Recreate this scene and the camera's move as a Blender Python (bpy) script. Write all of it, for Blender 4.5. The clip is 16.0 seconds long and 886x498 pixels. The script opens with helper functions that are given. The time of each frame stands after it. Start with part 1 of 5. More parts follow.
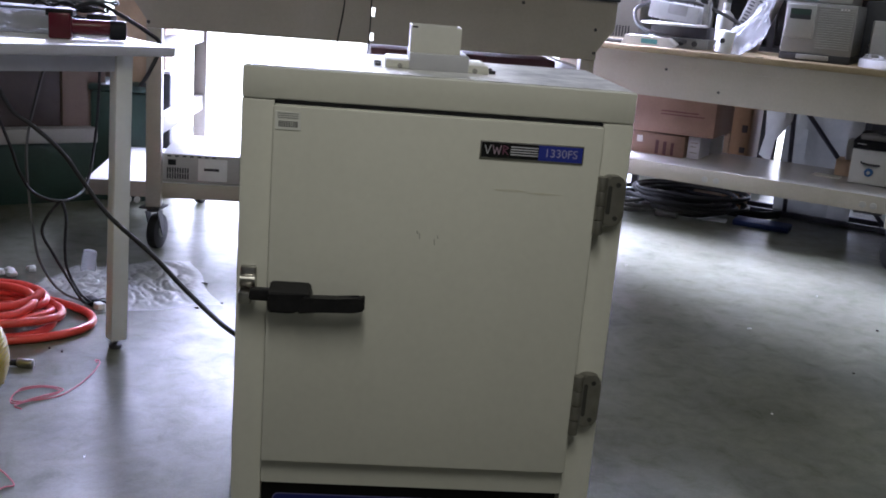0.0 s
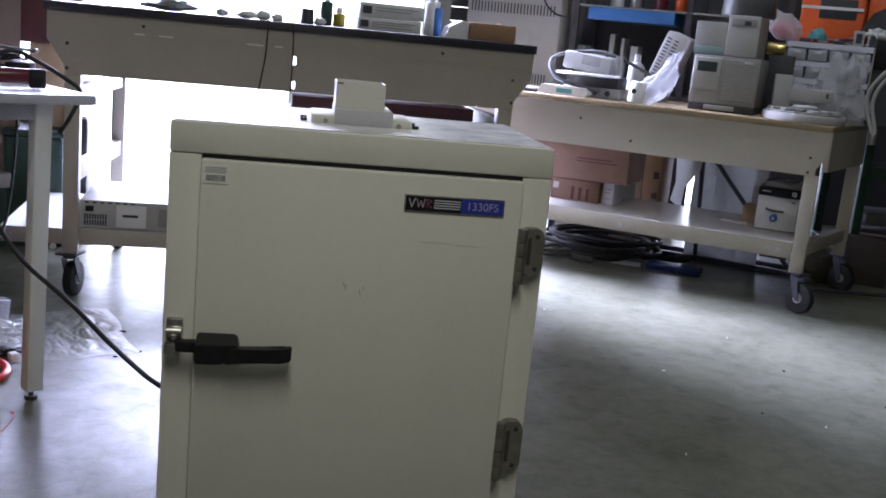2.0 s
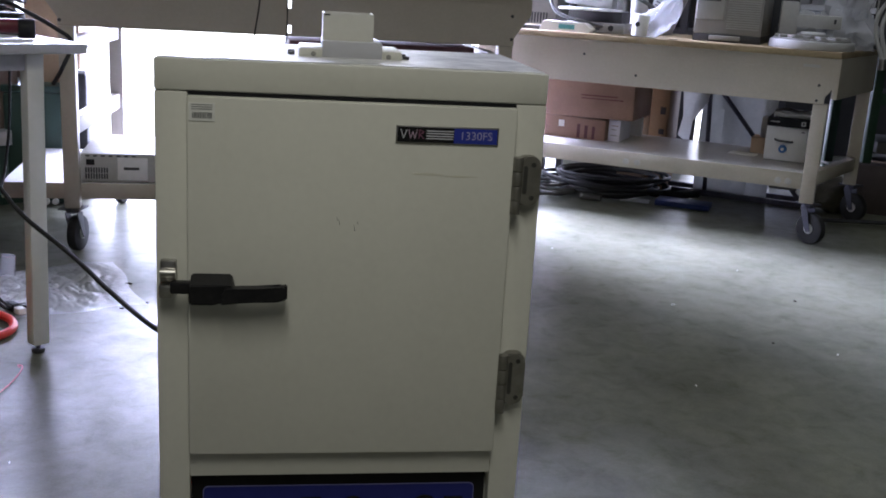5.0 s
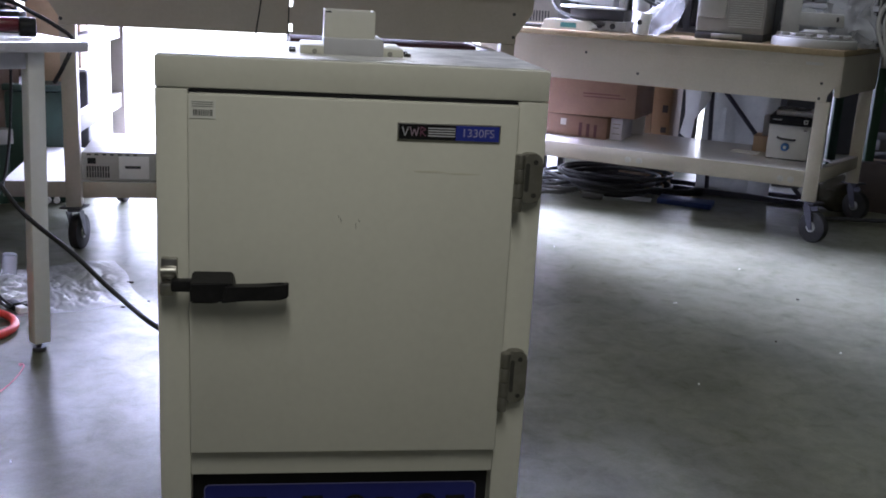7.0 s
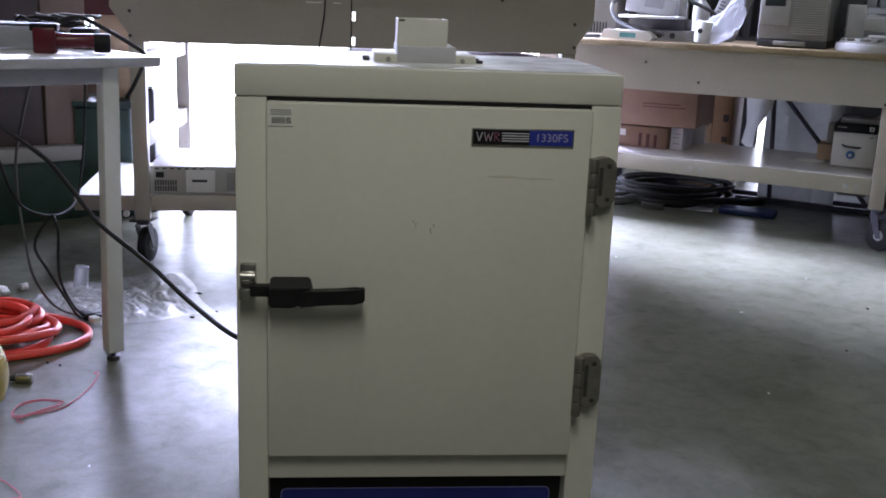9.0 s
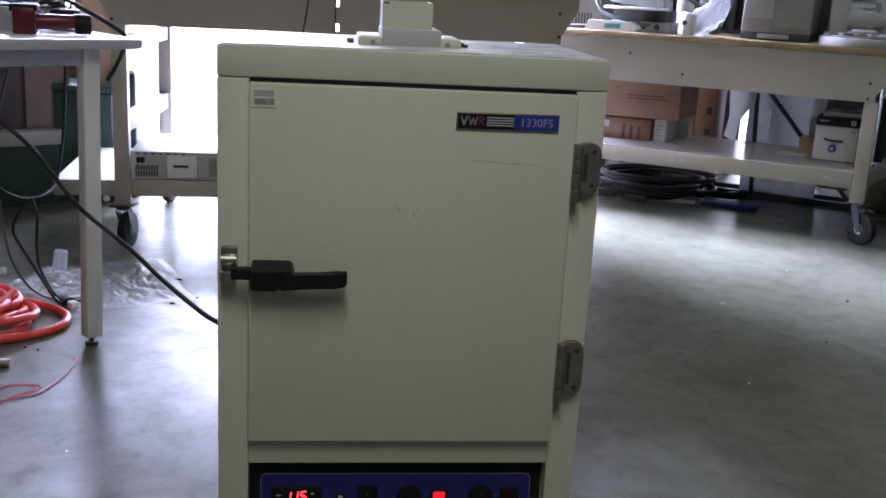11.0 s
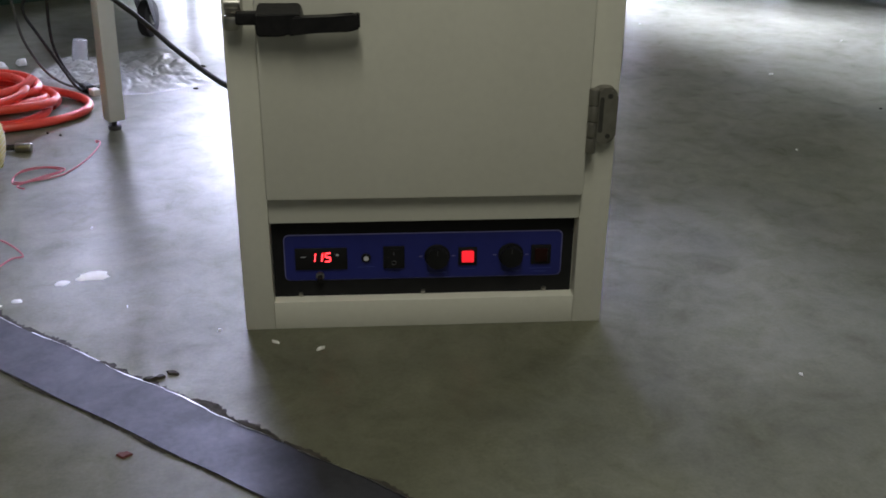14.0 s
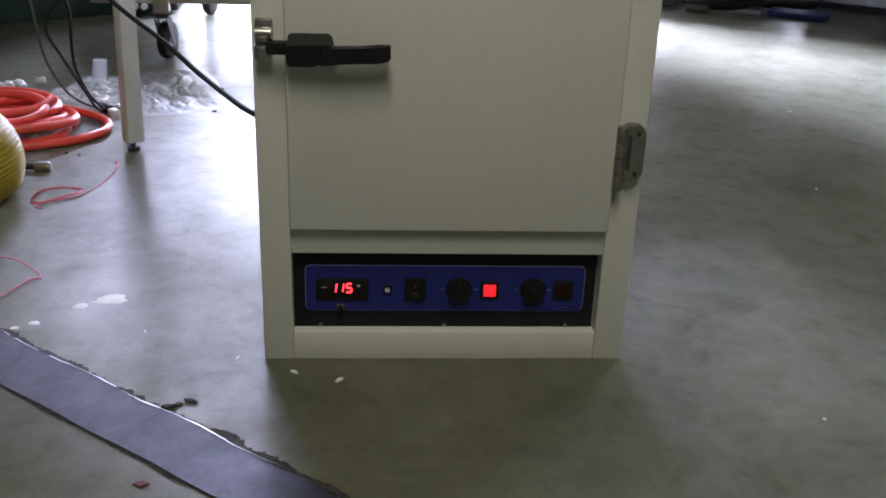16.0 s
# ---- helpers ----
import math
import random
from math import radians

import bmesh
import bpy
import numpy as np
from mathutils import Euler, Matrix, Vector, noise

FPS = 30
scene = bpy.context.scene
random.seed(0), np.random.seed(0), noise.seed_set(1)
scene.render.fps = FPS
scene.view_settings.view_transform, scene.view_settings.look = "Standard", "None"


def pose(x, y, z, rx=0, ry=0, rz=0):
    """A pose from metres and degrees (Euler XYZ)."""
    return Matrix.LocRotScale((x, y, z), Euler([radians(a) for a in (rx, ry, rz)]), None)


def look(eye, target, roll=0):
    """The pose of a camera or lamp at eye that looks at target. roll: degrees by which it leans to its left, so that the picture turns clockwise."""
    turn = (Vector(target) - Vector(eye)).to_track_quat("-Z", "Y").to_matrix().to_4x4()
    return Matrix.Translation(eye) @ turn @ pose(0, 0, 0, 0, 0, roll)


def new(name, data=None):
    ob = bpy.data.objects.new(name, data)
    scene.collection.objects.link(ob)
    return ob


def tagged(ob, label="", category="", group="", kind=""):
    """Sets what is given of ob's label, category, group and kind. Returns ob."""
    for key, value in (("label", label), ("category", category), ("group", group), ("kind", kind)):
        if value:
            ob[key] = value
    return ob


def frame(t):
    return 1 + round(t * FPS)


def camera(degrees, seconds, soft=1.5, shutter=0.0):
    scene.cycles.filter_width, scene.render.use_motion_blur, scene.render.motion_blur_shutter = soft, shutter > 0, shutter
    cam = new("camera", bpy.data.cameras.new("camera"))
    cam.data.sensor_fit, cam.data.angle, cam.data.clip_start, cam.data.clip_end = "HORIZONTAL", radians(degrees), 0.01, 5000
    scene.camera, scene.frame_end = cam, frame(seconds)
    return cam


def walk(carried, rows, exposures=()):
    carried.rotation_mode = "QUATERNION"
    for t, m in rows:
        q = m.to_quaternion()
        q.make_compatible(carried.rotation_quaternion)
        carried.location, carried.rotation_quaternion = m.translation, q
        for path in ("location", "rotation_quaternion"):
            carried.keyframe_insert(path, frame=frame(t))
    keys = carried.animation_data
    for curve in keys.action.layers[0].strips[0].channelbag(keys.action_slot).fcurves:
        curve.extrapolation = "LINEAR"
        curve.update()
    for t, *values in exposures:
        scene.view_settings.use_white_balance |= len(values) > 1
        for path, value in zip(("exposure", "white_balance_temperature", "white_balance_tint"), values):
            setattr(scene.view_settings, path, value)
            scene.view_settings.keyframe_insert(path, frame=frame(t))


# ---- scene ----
cam = camera(47.0, 16.0, soft=1.8)
TRUE_SIZE = 0.89
PATH = [
    (0, (-0.12, -1.651, 1.084), (0.045, 0.278, 0.579), 4.7),
    (0.5, (-0.129, -1.665, 1.093), (0.118, 0.259, 0.604), 5.1),
    (1, (-0.139, -1.67, 1.104), (0.148, 0.251, 0.628), 5.2),
    (1.5, (-0.139, -1.692, 1.11), (0.174, 0.234, 0.672), 5.3),
    (2, (-0.137, -1.689, 1.109), (0.182, 0.242, 0.697), 5.5),
    (2.5, (-0.13, -1.685, 1.105), (0.182, 0.244, 0.681), 5.0),
    (3, (-0.121, -1.686, 1.1), (0.18, 0.242, 0.658), 4.3),
    (3.5, (-0.106, -1.684, 1.088), (0.191, 0.237, 0.615), 3.6),
    (4, (-0.1, -1.68, 1.086), (0.2, 0.233, 0.588), 3.4),
    (4.5, (-0.102, -1.675, 1.079), (0.197, 0.236, 0.57), 3.4),
    (7, (-0.101, -1.666, 1.072), (0.193, 0.245, 0.56), 3.3),
    (7.5, (-0.098, -1.666, 1.071), (0.204, 0.243, 0.556), 3.3),
    (8, (-0.101, -1.672, 1.078), (0.204, 0.239, 0.574), 3.0),
    (8.5, (-0.127, -1.673, 1.065), (0.12, 0.252, 0.58), 3.2),
    (9, (-0.138, -1.677, 1.056), (0.053, 0.253, 0.568), 2.2),
    (11.5, (-0.139, -1.666, 1.03), (0.094, 0.253, 0.515), 3.1),
    (12, (-0.13, -1.661, 1.001), (0.105, 0.249, 0.457), 3.1),
    (12.5, (-0.106, -1.649, 0.965), (0.139, 0.239, 0.353), 3.6),
    (13, (-0.112, -1.63, 0.947), (0.104, 0.236, 0.259), 3.2),
    (13.5, (-0.116, -1.612, 0.918), (0.03, 0.219, 0.126), 2.4),
    (14, (-0.096, -1.61, 0.911), (0.046, 0.195, 0.061), 0.7),
    (14.5, (-0.083, -1.602, 0.913), (0.08, 0.192, 0.046), 0.5),
    (15, (-0.083, -1.605, 0.917), (0.093, 0.199, 0.07), 0.7),
    (15.5, (-0.107, -1.602, 0.92), (0.054, 0.218, 0.107), 1.5),
    (16, (-0.127, -1.591, 0.921), (0.007, 0.234, 0.113), 2.1),
]
walk(cam, [(t, look(Vector(eye) * TRUE_SIZE, Vector(target) * TRUE_SIZE, roll)) for t, eye, target, roll in PATH],
     exposures=((0.0, -0.06, 6200, 13), (12.0, -0.04, 6250, 12), (13.5, 0.1, 6500, 9), (14.2, 0.2, 6650, 8), (15.0, 0.30, 6700, 8), (16.0, 0.28, 6550, 9)))

# ---- world and light ----
world = bpy.data.worlds.new("sky")
scene.world = world
world.use_nodes = True
wn = world.node_tree
sky = wn.nodes.new("ShaderNodeTexSky")
sky.sky_type = "NISHITA"
sky.sun_disc = False
sky.sun_elevation = radians(48)
sky.sun_rotation = radians(-20)
wn.links.new(sky.outputs[0], wn.nodes["Background"].inputs[0])
wn.nodes["Background"].inputs[1].default_value = 0.12


def area_lamp(name, m, sx, sy, power, colour, spread=180):
    d = bpy.data.lights.new(name, "AREA")
    d.shape, d.size, d.size_y, d.energy, d.color = "RECTANGLE", sx * TRUE_SIZE, sy * TRUE_SIZE, power, colour
    d.spread = radians(spread)
    o = new(name, d)
    o.matrix_world = m
    return o


DAY = (0.655, 0.69, 1.0)
# the sky over the yard, which slants in by the loading door, and the pale yard itself; daylight under the half-raised
# roller door; an added unseen low opening that back-lights the milky sheet
area_lamp("door_sky_west", look((0.06, 4.27, 2.0), (1.40, 2.55, 0.0)), 1.1, 0.9, 98, DAY, 48)
area_lamp("door_sky", look((-0.38, 4.20, 1.72), (-0.35, 2.6, 0.0)), 2.0, 0.7, 42, DAY, 62)
area_lamp("door_ground", pose(-0.38, 4.385, 0.8, -90, 0, 0), 2.0, 1.5, 110, DAY)
area_lamp("door_sky_east", look((-1.18, 4.27, 1.80), (-1.35, 0.9, 0.0)), 1.4, 0.9, 94, DAY, 106)
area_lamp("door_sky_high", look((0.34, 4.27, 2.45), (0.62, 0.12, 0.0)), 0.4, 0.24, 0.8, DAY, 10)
area_lamp("low_daylight", pose(1.36, 5.17, 0.45, -90, 0, 0), 0.72, 0.8, 25, DAY)
area_lamp("sheet_backlight", pose(3.02, 5.17, 0.52, -90, 0, 0), 0.56, 0.94, 12, DAY)
# ceiling luminaires added out of view as interior fill; the cool third brightens the right bench
for lx, ly, power, tone in ((-0.25, -2.0, 32, (1.0, 0.985, 0.83)), (0.25, -3.2, 25, (1.0, 0.985, 0.83)), (1.7, 2.1, 26, (0.86, 0.92, 1.0))):
    area_lamp("unseen_luminaire_glow", pose(lx, ly, 3.82), 0.25, 1.4, power, tone)


# ---- materials ----
def mat(name, c1, c2=None, rough=0.5, metal=0.0, scale=6.0, fine=60.0, bump=0.05, dist=0.004, rvar=0.1, amount=1.0, spec=0.5):
    """A surface with broad and fine variation between two colours, uneven gloss and slight relief."""
    m = bpy.data.materials.new(name)
    m.use_nodes = True
    nt = m.node_tree
    p = nt.nodes["Principled BSDF"]
    c2 = c2 or tuple(v * 0.85 for v in c1)
    tc = nt.nodes.new("ShaderNodeTexCoord")
    n1 = nt.nodes.new("ShaderNodeTexNoise")
    n1.inputs["Scale"].default_value, n1.inputs["Detail"].default_value, n1.inputs["Roughness"].default_value = scale, 6, 0.6
    n2 = nt.nodes.new("ShaderNodeTexNoise")
    n2.inputs["Scale"].default_value, n2.inputs["Detail"].default_value = fine, 4
    for n in (n1, n2):
        nt.links.new(tc.outputs["Object"], n.inputs["Vector"])
    mx = nt.nodes.new("ShaderNodeMath")
    mx.operation = "MULTIPLY_ADD"
    nt.links.new(n2.outputs[0], mx.inputs[0])
    mx.inputs[1].default_value = 0.35
    nt.links.new(n1.outputs[0], mx.inputs[2])
    ramp = nt.nodes.new("ShaderNodeValToRGB")
    ramp.color_ramp.elements[0].position, ramp.color_ramp.elements[1].position = 0.5, 0.85
    ramp.color_ramp.elements[0].color, ramp.color_ramp.elements[1].color = (*c1, 1), (*[a + (b - a) * amount for a, b in zip(c1, c2)], 1)
    nt.links.new(mx.outputs[0], ramp.inputs[0])
    nt.links.new(ramp.outputs[0], p.inputs["Base Color"])
    rr = nt.nodes.new("ShaderNodeMapRange")
    rr.inputs["To Min"].default_value, rr.inputs["To Max"].default_value = max(rough - rvar, 0.02), min(rough + rvar, 1)
    nt.links.new(n1.outputs[0], rr.inputs[0])
    nt.links.new(rr.outputs[0], p.inputs["Roughness"])
    p.inputs["Metallic"].default_value = metal
    p.inputs["Specular IOR Level"].default_value = spec
    b = nt.nodes.new("ShaderNodeBump")
    b.inputs["Strength"].default_value, b.inputs["Distance"].default_value = bump, dist
    nt.links.new(n2.outputs[0], b.inputs["Height"])
    nt.links.new(b.outputs[0], p.inputs["Normal"])
    return m


def glow(name, colour, strength):
    m = mat(name, colour, rough=0.4)
    p = m.node_tree.nodes["Principled BSDF"]
    p.inputs["Emission Color"].default_value = (*colour, 1)
    p.inputs["Emission Strength"].default_value = strength
    return m


def film(name, colour, clear, rough=0.25, passing=0.5):
    """Thin plastic: partly clear, partly glowing with the light that falls on its far side."""
    m = mat(name, colour, rough=rough, scale=20, bump=0.3, dist=0.01)
    nt = m.node_tree
    p = nt.nodes["Principled BSDF"]
    tl, tr = nt.nodes.new("ShaderNodeBsdfTranslucent"), nt.nodes.new("ShaderNodeBsdfTransparent")
    tl.inputs[0].default_value = (*colour, 1)
    m1, m2 = nt.nodes.new("ShaderNodeMixShader"), nt.nodes.new("ShaderNodeMixShader")
    m1.inputs[0].default_value, m2.inputs[0].default_value = passing, clear
    nt.links.new(p.outputs[0], m1.inputs[1])
    nt.links.new(tl.outputs[0], m1.inputs[2])
    nt.links.new(tr.outputs[0], m2.inputs[1])
    nt.links.new(m1.outputs[0], m2.inputs[2])
    nt.links.new(m2.outputs[0], nt.nodes["Material Output"].inputs[0])
    return m


def concrete():
    m = bpy.data.materials.new("concrete")
    m.use_nodes = True
    nt = m.node_tree
    p = nt.nodes["Principled BSDF"]
    tc = nt.nodes.new("ShaderNodeTexCoord")

    def noise_tex(scale, detail, rough, warp=0.0):
        n = nt.nodes.new("ShaderNodeTexNoise")
        n.inputs["Scale"].default_value, n.inputs["Detail"].default_value, n.inputs["Roughness"].default_value = scale, detail, rough
        n.inputs["Distortion"].default_value = warp
        nt.links.new(tc.outputs["Object"], n.inputs["Vector"])
        return n

    def ramp(src, p0, c0, p1, c1):
        r = nt.nodes.new("ShaderNodeValToRGB")
        e = r.color_ramp.elements
        e[0].position, e[1].position, e[0].color, e[1].color = p0, p1, (*c0, 1), (*c1, 1)
        nt.links.new(src.outputs[0], r.inputs[0])
        return r

    def mix(kind, fac, a, b):
        x = nt.nodes.new("ShaderNodeMix")
        x.data_type, x.blend_type = "RGBA", kind
        if isinstance(fac, float):
            x.inputs[0].default_value = fac
        else:
            nt.links.new(fac.outputs[0], x.inputs[0])
        nt.links.new(a.outputs[2] if a.bl_idname == "ShaderNodeMix" else a.outputs[0], x.inputs[6])
        nt.links.new(b.outputs[2] if b.bl_idname == "ShaderNodeMix" else b.outputs[0], x.inputs[7])
        return x

    big = noise_tex(1.1, 4, 0.5, 1.2)
    mid = noise_tex(5.5, 5, 0.55, 0.9)
    small = noise_tex(30, 6, 0.62, 0.5)
    fine = noise_tex(170, 3, 0.6)
    specks = noise_tex(140, 2, 0.4)
    base = ramp(big, 0.30, (0.098, 0.100, 0.073), 0.72, (0.180, 0.182, 0.137))
    blot = ramp(mid, 0.25, (0.78, 0.78, 0.76), 0.75, (1.20, 1.20, 1.18))
    mott = ramp(small, 0.25, (0.86, 0.86, 0.85), 0.75, (1.12, 1.12, 1.12))
    grain = ramp(fine, 0.25, (0.88, 0.88, 0.88), 0.75, (1.10, 1.10, 1.10))
    spots = ramp(specks, 0.14, (0.6, 0.58, 0.55), 0.24, (1, 1, 1))
    c = mix("MULTIPLY", 1.0, base, blot)
    c = mix("MULTIPLY", 1.0, c, mott)
    c = mix("MULTIPLY", 1.0, c, grain)
    c = mix("MULTIPLY", 0.8, c, spots)
    nt.links.new(c.outputs[2], p.inputs["Base Color"])
    wear = noise_tex(13, 8, 0.66, 0.6)
    patch = noise_tex(2.2, 4, 0.55, 1.0)
    worn = ramp(wear, 0.33, (0.52, 0.52, 0.52), 0.67, (0.08, 0.08, 0.08))
    dull = ramp(patch, 0.30, (0.30, 0.30, 0.30), 0.70, (0.44, 0.44, 0.44))
    nt.links.new(worn.outputs[0], p.inputs["Specular IOR Level"])
    nt.links.new(dull.outputs[0], p.inputs["Roughness"])
    b1 = nt.nodes.new("ShaderNodeBump")
    b1.inputs["Strength"].default_value, b1.inputs["Distance"].default_value = 0.035, 0.004
    nt.links.new(small.outputs[0], b1.inputs["Height"])
    b2 = nt.nodes.new("ShaderNodeBump")
    b2.inputs["Strength"].default_value, b2.inputs["Distance"].default_value = 0.06, 0.002
    nt.links.new(fine.outputs[0], b2.inputs["Height"])
    nt.links.new(b1.outputs[0], b2.inputs["Normal"])
    nt.links.new(b2.outputs[0], p.inputs["Normal"])
    return m


M_FLOOR = concrete()
M_CREAM = mat("cream_enamel", (0.68, 0.672, 0.615), (0.62, 0.612, 0.56), 0.42, scale=2.2, fine=90, bump=0.03, dist=0.002, rvar=0.08)
M_CREAMTOP = mat("paled_dusty_enamel", (0.80, 0.80, 0.78), (0.38, 0.38, 0.38), 0.40, scale=13, fine=50, bump=0.03)
M_BEIGE = mat("beige_steel", (0.45, 0.41, 0.34), (0.39, 0.355, 0.295), 0.45, scale=3, fine=80, bump=0.04)
M_BLACKTOP = mat("black_resin", (0.018, 0.018, 0.024), (0.03, 0.03, 0.036), 0.4, scale=5)
M_WOODTOP = mat("worn_hardboard", (0.32, 0.245, 0.14), (0.22, 0.165, 0.09), 0.55, scale=7, fine=70)
M_SHADEGREY = mat("painted_shade_grey", (0.50, 0.50, 0.54), (0.43, 0.43, 0.47), 0.45, scale=3)
M_DESK = mat("white_laminate", (0.70, 0.70, 0.68), (0.62, 0.62, 0.60), 0.4, scale=3)
M_BLACK = mat("black_plastic", (0.009, 0.009, 0.011), (0.014, 0.014, 0.016), 0.5, scale=20, spec=0.2)
M_HANDLE = mat("worn_black_moulding", (0.009, 0.009, 0.011), (0.017, 0.016, 0.018), 0.40, scale=35, fine=140, bump=0.12, spec=0.24)
M_RUBBER = mat("black_rubber", (0.015, 0.015, 0.016), (0.026, 0.026, 0.026), 0.6, scale=25, spec=0.25)
M_CHROME = mat("cast_chrome", (0.48, 0.47, 0.45), (0.36, 0.35, 0.33), 0.32, 1.0, scale=30, bump=0.1)
M_HINGE = mat("grey_cast_metal", (0.30, 0.29, 0.26), (0.22, 0.21, 0.19), 0.42, 0.75, scale=40, bump=0.15)
M_HINGESLOT = mat("hinge_recess", (0.045, 0.043, 0.040), (0.03, 0.03, 0.028), 0.6, scale=30)
M_SCUFF = mat("grey_scuff", (0.20, 0.195, 0.175), (0.16, 0.155, 0.14), 0.6, scale=60)
M_SMEAR = mat("brown_smear", (0.625, 0.605, 0.515), (0.65, 0.635, 0.56), 0.45, scale=60)
M_STEEL = mat("scuffed_steel", (0.095, 0.097, 0.118), (0.06, 0.06, 0.075), 0.5, 0.8, scale=12, fine=120, bump=0.08, dist=0.002)
M_CAPTION = mat("faint_blue_print", (0.035, 0.05, 0.24), (0.03, 0.045, 0.22), 0.5)
M_EDGE = mat("bright_steel", (0.6, 0.6, 0.64), (0.4, 0.4, 0.44), 0.36, 1.0, scale=40)
M_ZINC = mat("zinc_plated", (0.5, 0.5, 0.48), (0.36, 0.36, 0.35), 0.4, 0.85, scale=20)
M_CARTON = mat("cardboard", (0.36, 0.22, 0.12), (0.29, 0.17, 0.09), 0.8, scale=8, fine=110, bump=0.12)
M_CARTONRED = mat("red_brown_board", (0.29, 0.175, 0.125), (0.23, 0.14, 0.10), 0.75, scale=8, fine=110, bump=0.1)
M_CARTONLIGHT = mat("tan_board", (0.56, 0.42, 0.29), (0.48, 0.35, 0.24), 0.8, scale=8, fine=110, bump=0.1)
M_DARKBROWN = mat("dark_brown_board", (0.05, 0.036, 0.032), (0.035, 0.026, 0.023), 0.7, scale=8)
M_MAROON = mat("maroon_board", (0.10, 0.03, 0.035), (0.07, 0.022, 0.025), 0.6, scale=6)
M_GREEN = mat("dark_green_paint", (0.025, 0.06, 0.045), (0.018, 0.04, 0.03), 0.5, scale=5)
M_GREENFRAME = mat("green_paint", (0.02, 0.06, 0.032), (0.014, 0.045, 0.023), 0.45, scale=9)
M_GREY = mat("grey_enamel", (0.31, 0.305, 0.285), (0.265, 0.26, 0.245), 0.5, scale=6)
M_SHELFTOP = mat("sheen_paled_steel", (0.68, 0.67, 0.65), (0.58, 0.57, 0.55), 0.24, scale=5, fine=70, bump=0.03, spec=0.7)
M_PALE = mat("pale_grey_plastic", (0.42, 0.415, 0.395), (0.36, 0.355, 0.335), 0.5, scale=8)
M_WHITE = mat("white_paint", (0.74, 0.74, 0.73), (0.66, 0.66, 0.65), 0.5, scale=6)
M_DARK = mat("dark_grey_plastic", (0.045, 0.045, 0.05), (0.03, 0.03, 0.034), 0.5, scale=12)
M_BLUEPANEL = mat("blue_panel", (0.018, 0.024, 0.19), (0.014, 0.018, 0.155), 0.35, scale=8)
M_BLUEBADGE = mat("blue_badge", (0.03, 0.045, 0.34), (0.025, 0.038, 0.3), 0.3, scale=8)
M_BLUE = mat("blue_board", (0.035, 0.15, 0.40), (0.028, 0.12, 0.34), 0.5, scale=9)
M_BLUEMAT = mat("blue_rubber_mat", (0.03, 0.06, 0.22), (0.02, 0.045, 0.17), 0.6, scale=15)
M_INK = mat("grey_ink", (0.06, 0.06, 0.065), (0.08, 0.08, 0.085), 0.6)
M_PRINT = mat("pale_print", (0.6, 0.6, 0.66), (0.54, 0.54, 0.6), 0.5)
M_GREYMARK = mat("dim_grey_print", (0.10, 0.10, 0.11), (0.08, 0.08, 0.09), 0.5)
M_BORDER = mat("dim_lilac_print", (0.20, 0.20, 0.42), (0.16, 0.16, 0.36), 0.5)
M_PLATEPINK = mat("pale_pink_print", (0.45, 0.33, 0.42), (0.38, 0.27, 0.36), 0.5)
M_PLATERED = mat("dull_red_print", (0.22, 0.08, 0.14), (0.18, 0.06, 0.11), 0.5)
M_PLATELILAC = mat("lilac_print", (0.40, 0.38, 0.62), (0.34, 0.32, 0.55), 0.5)
M_ORANGE = mat("orange_plastic", (0.75, 0.13, 0.025), (0.62, 0.10, 0.02), 0.45, scale=10)
M_HOSE = mat("orange_red_hose", (0.80, 0.085, 0.06), (0.7, 0.07, 0.05), 0.3, scale=14, bump=0.02)
M_YELLOW = mat("yellow_hose", (0.44, 0.33, 0.022), (0.36, 0.265, 0.018), 0.42, scale=14, bump=0.02)
M_PINK = mat("pink_wire", (0.62, 0.15, 0.18), (0.5, 0.11, 0.14), 0.5)
M_RED = mat("dark_red_plastic", (0.12, 0.008, 0.02), (0.085, 0.007, 0.015), 0.35)
M_REDLENS = mat("dark_red_lens", (0.02, 0.004, 0.004), (0.016, 0.003, 0.003), 0.3, spec=0.3)
M_LED = glow("red_led", (1.0, 0.03, 0.04), 5.0)
M_LAMP = glow("red_lamp", (1.0, 0.02, 0.035), 0.75)
M_FILM = film("clear_film", (0.88, 0.89, 0.9), 0.48, 0.12, 0.35)
M_BAG = film("milky_bag", (0.70, 0.71, 0.76), 0.36, 0.2, 0.35)
M_FOLD = film("white_fold", (0.86, 0.87, 0.86), 1.0, 0.3, 0.5)
M_SHEET = film("milky_sheet", (0.42, 0.43, 0.42), 1.0, 0.35, 0.22)
M_CLEAR = film("clear_bin_plastic", (0.82, 0.83, 0.9), 0.85, 0.15)
M_THINBAG = film("thin_clear_bag", (0.86, 0.87, 0.9), 0.46, 0.1, 0.4)
M_LAVENDER = mat("pale_lavender_steel", (0.72, 0.72, 0.8), (0.62, 0.62, 0.7), 0.5, scale=9)
M_PAPER = mat("white_paper", (0.78, 0.78, 0.76), (0.72, 0.72, 0.7), 0.7)
M_COVER = mat("smoky_plastic_cover", (0.10, 0.10, 0.10), (0.07, 0.07, 0.07), 0.4)
M_CABLEGREY = mat("grey_cable", (0.11, 0.11, 0.11), (0.08, 0.08, 0.08), 0.55, spec=0.3)
M_DIMBOARD = mat("grey_brown_board", (0.17, 0.125, 0.10), (0.14, 0.10, 0.08), 0.8, scale=8, fine=110, bump=0.1)
M_BRASS = mat("brass", (0.55, 0.42, 0.16), (0.42, 0.32, 0.12), 0.35, 0.9)
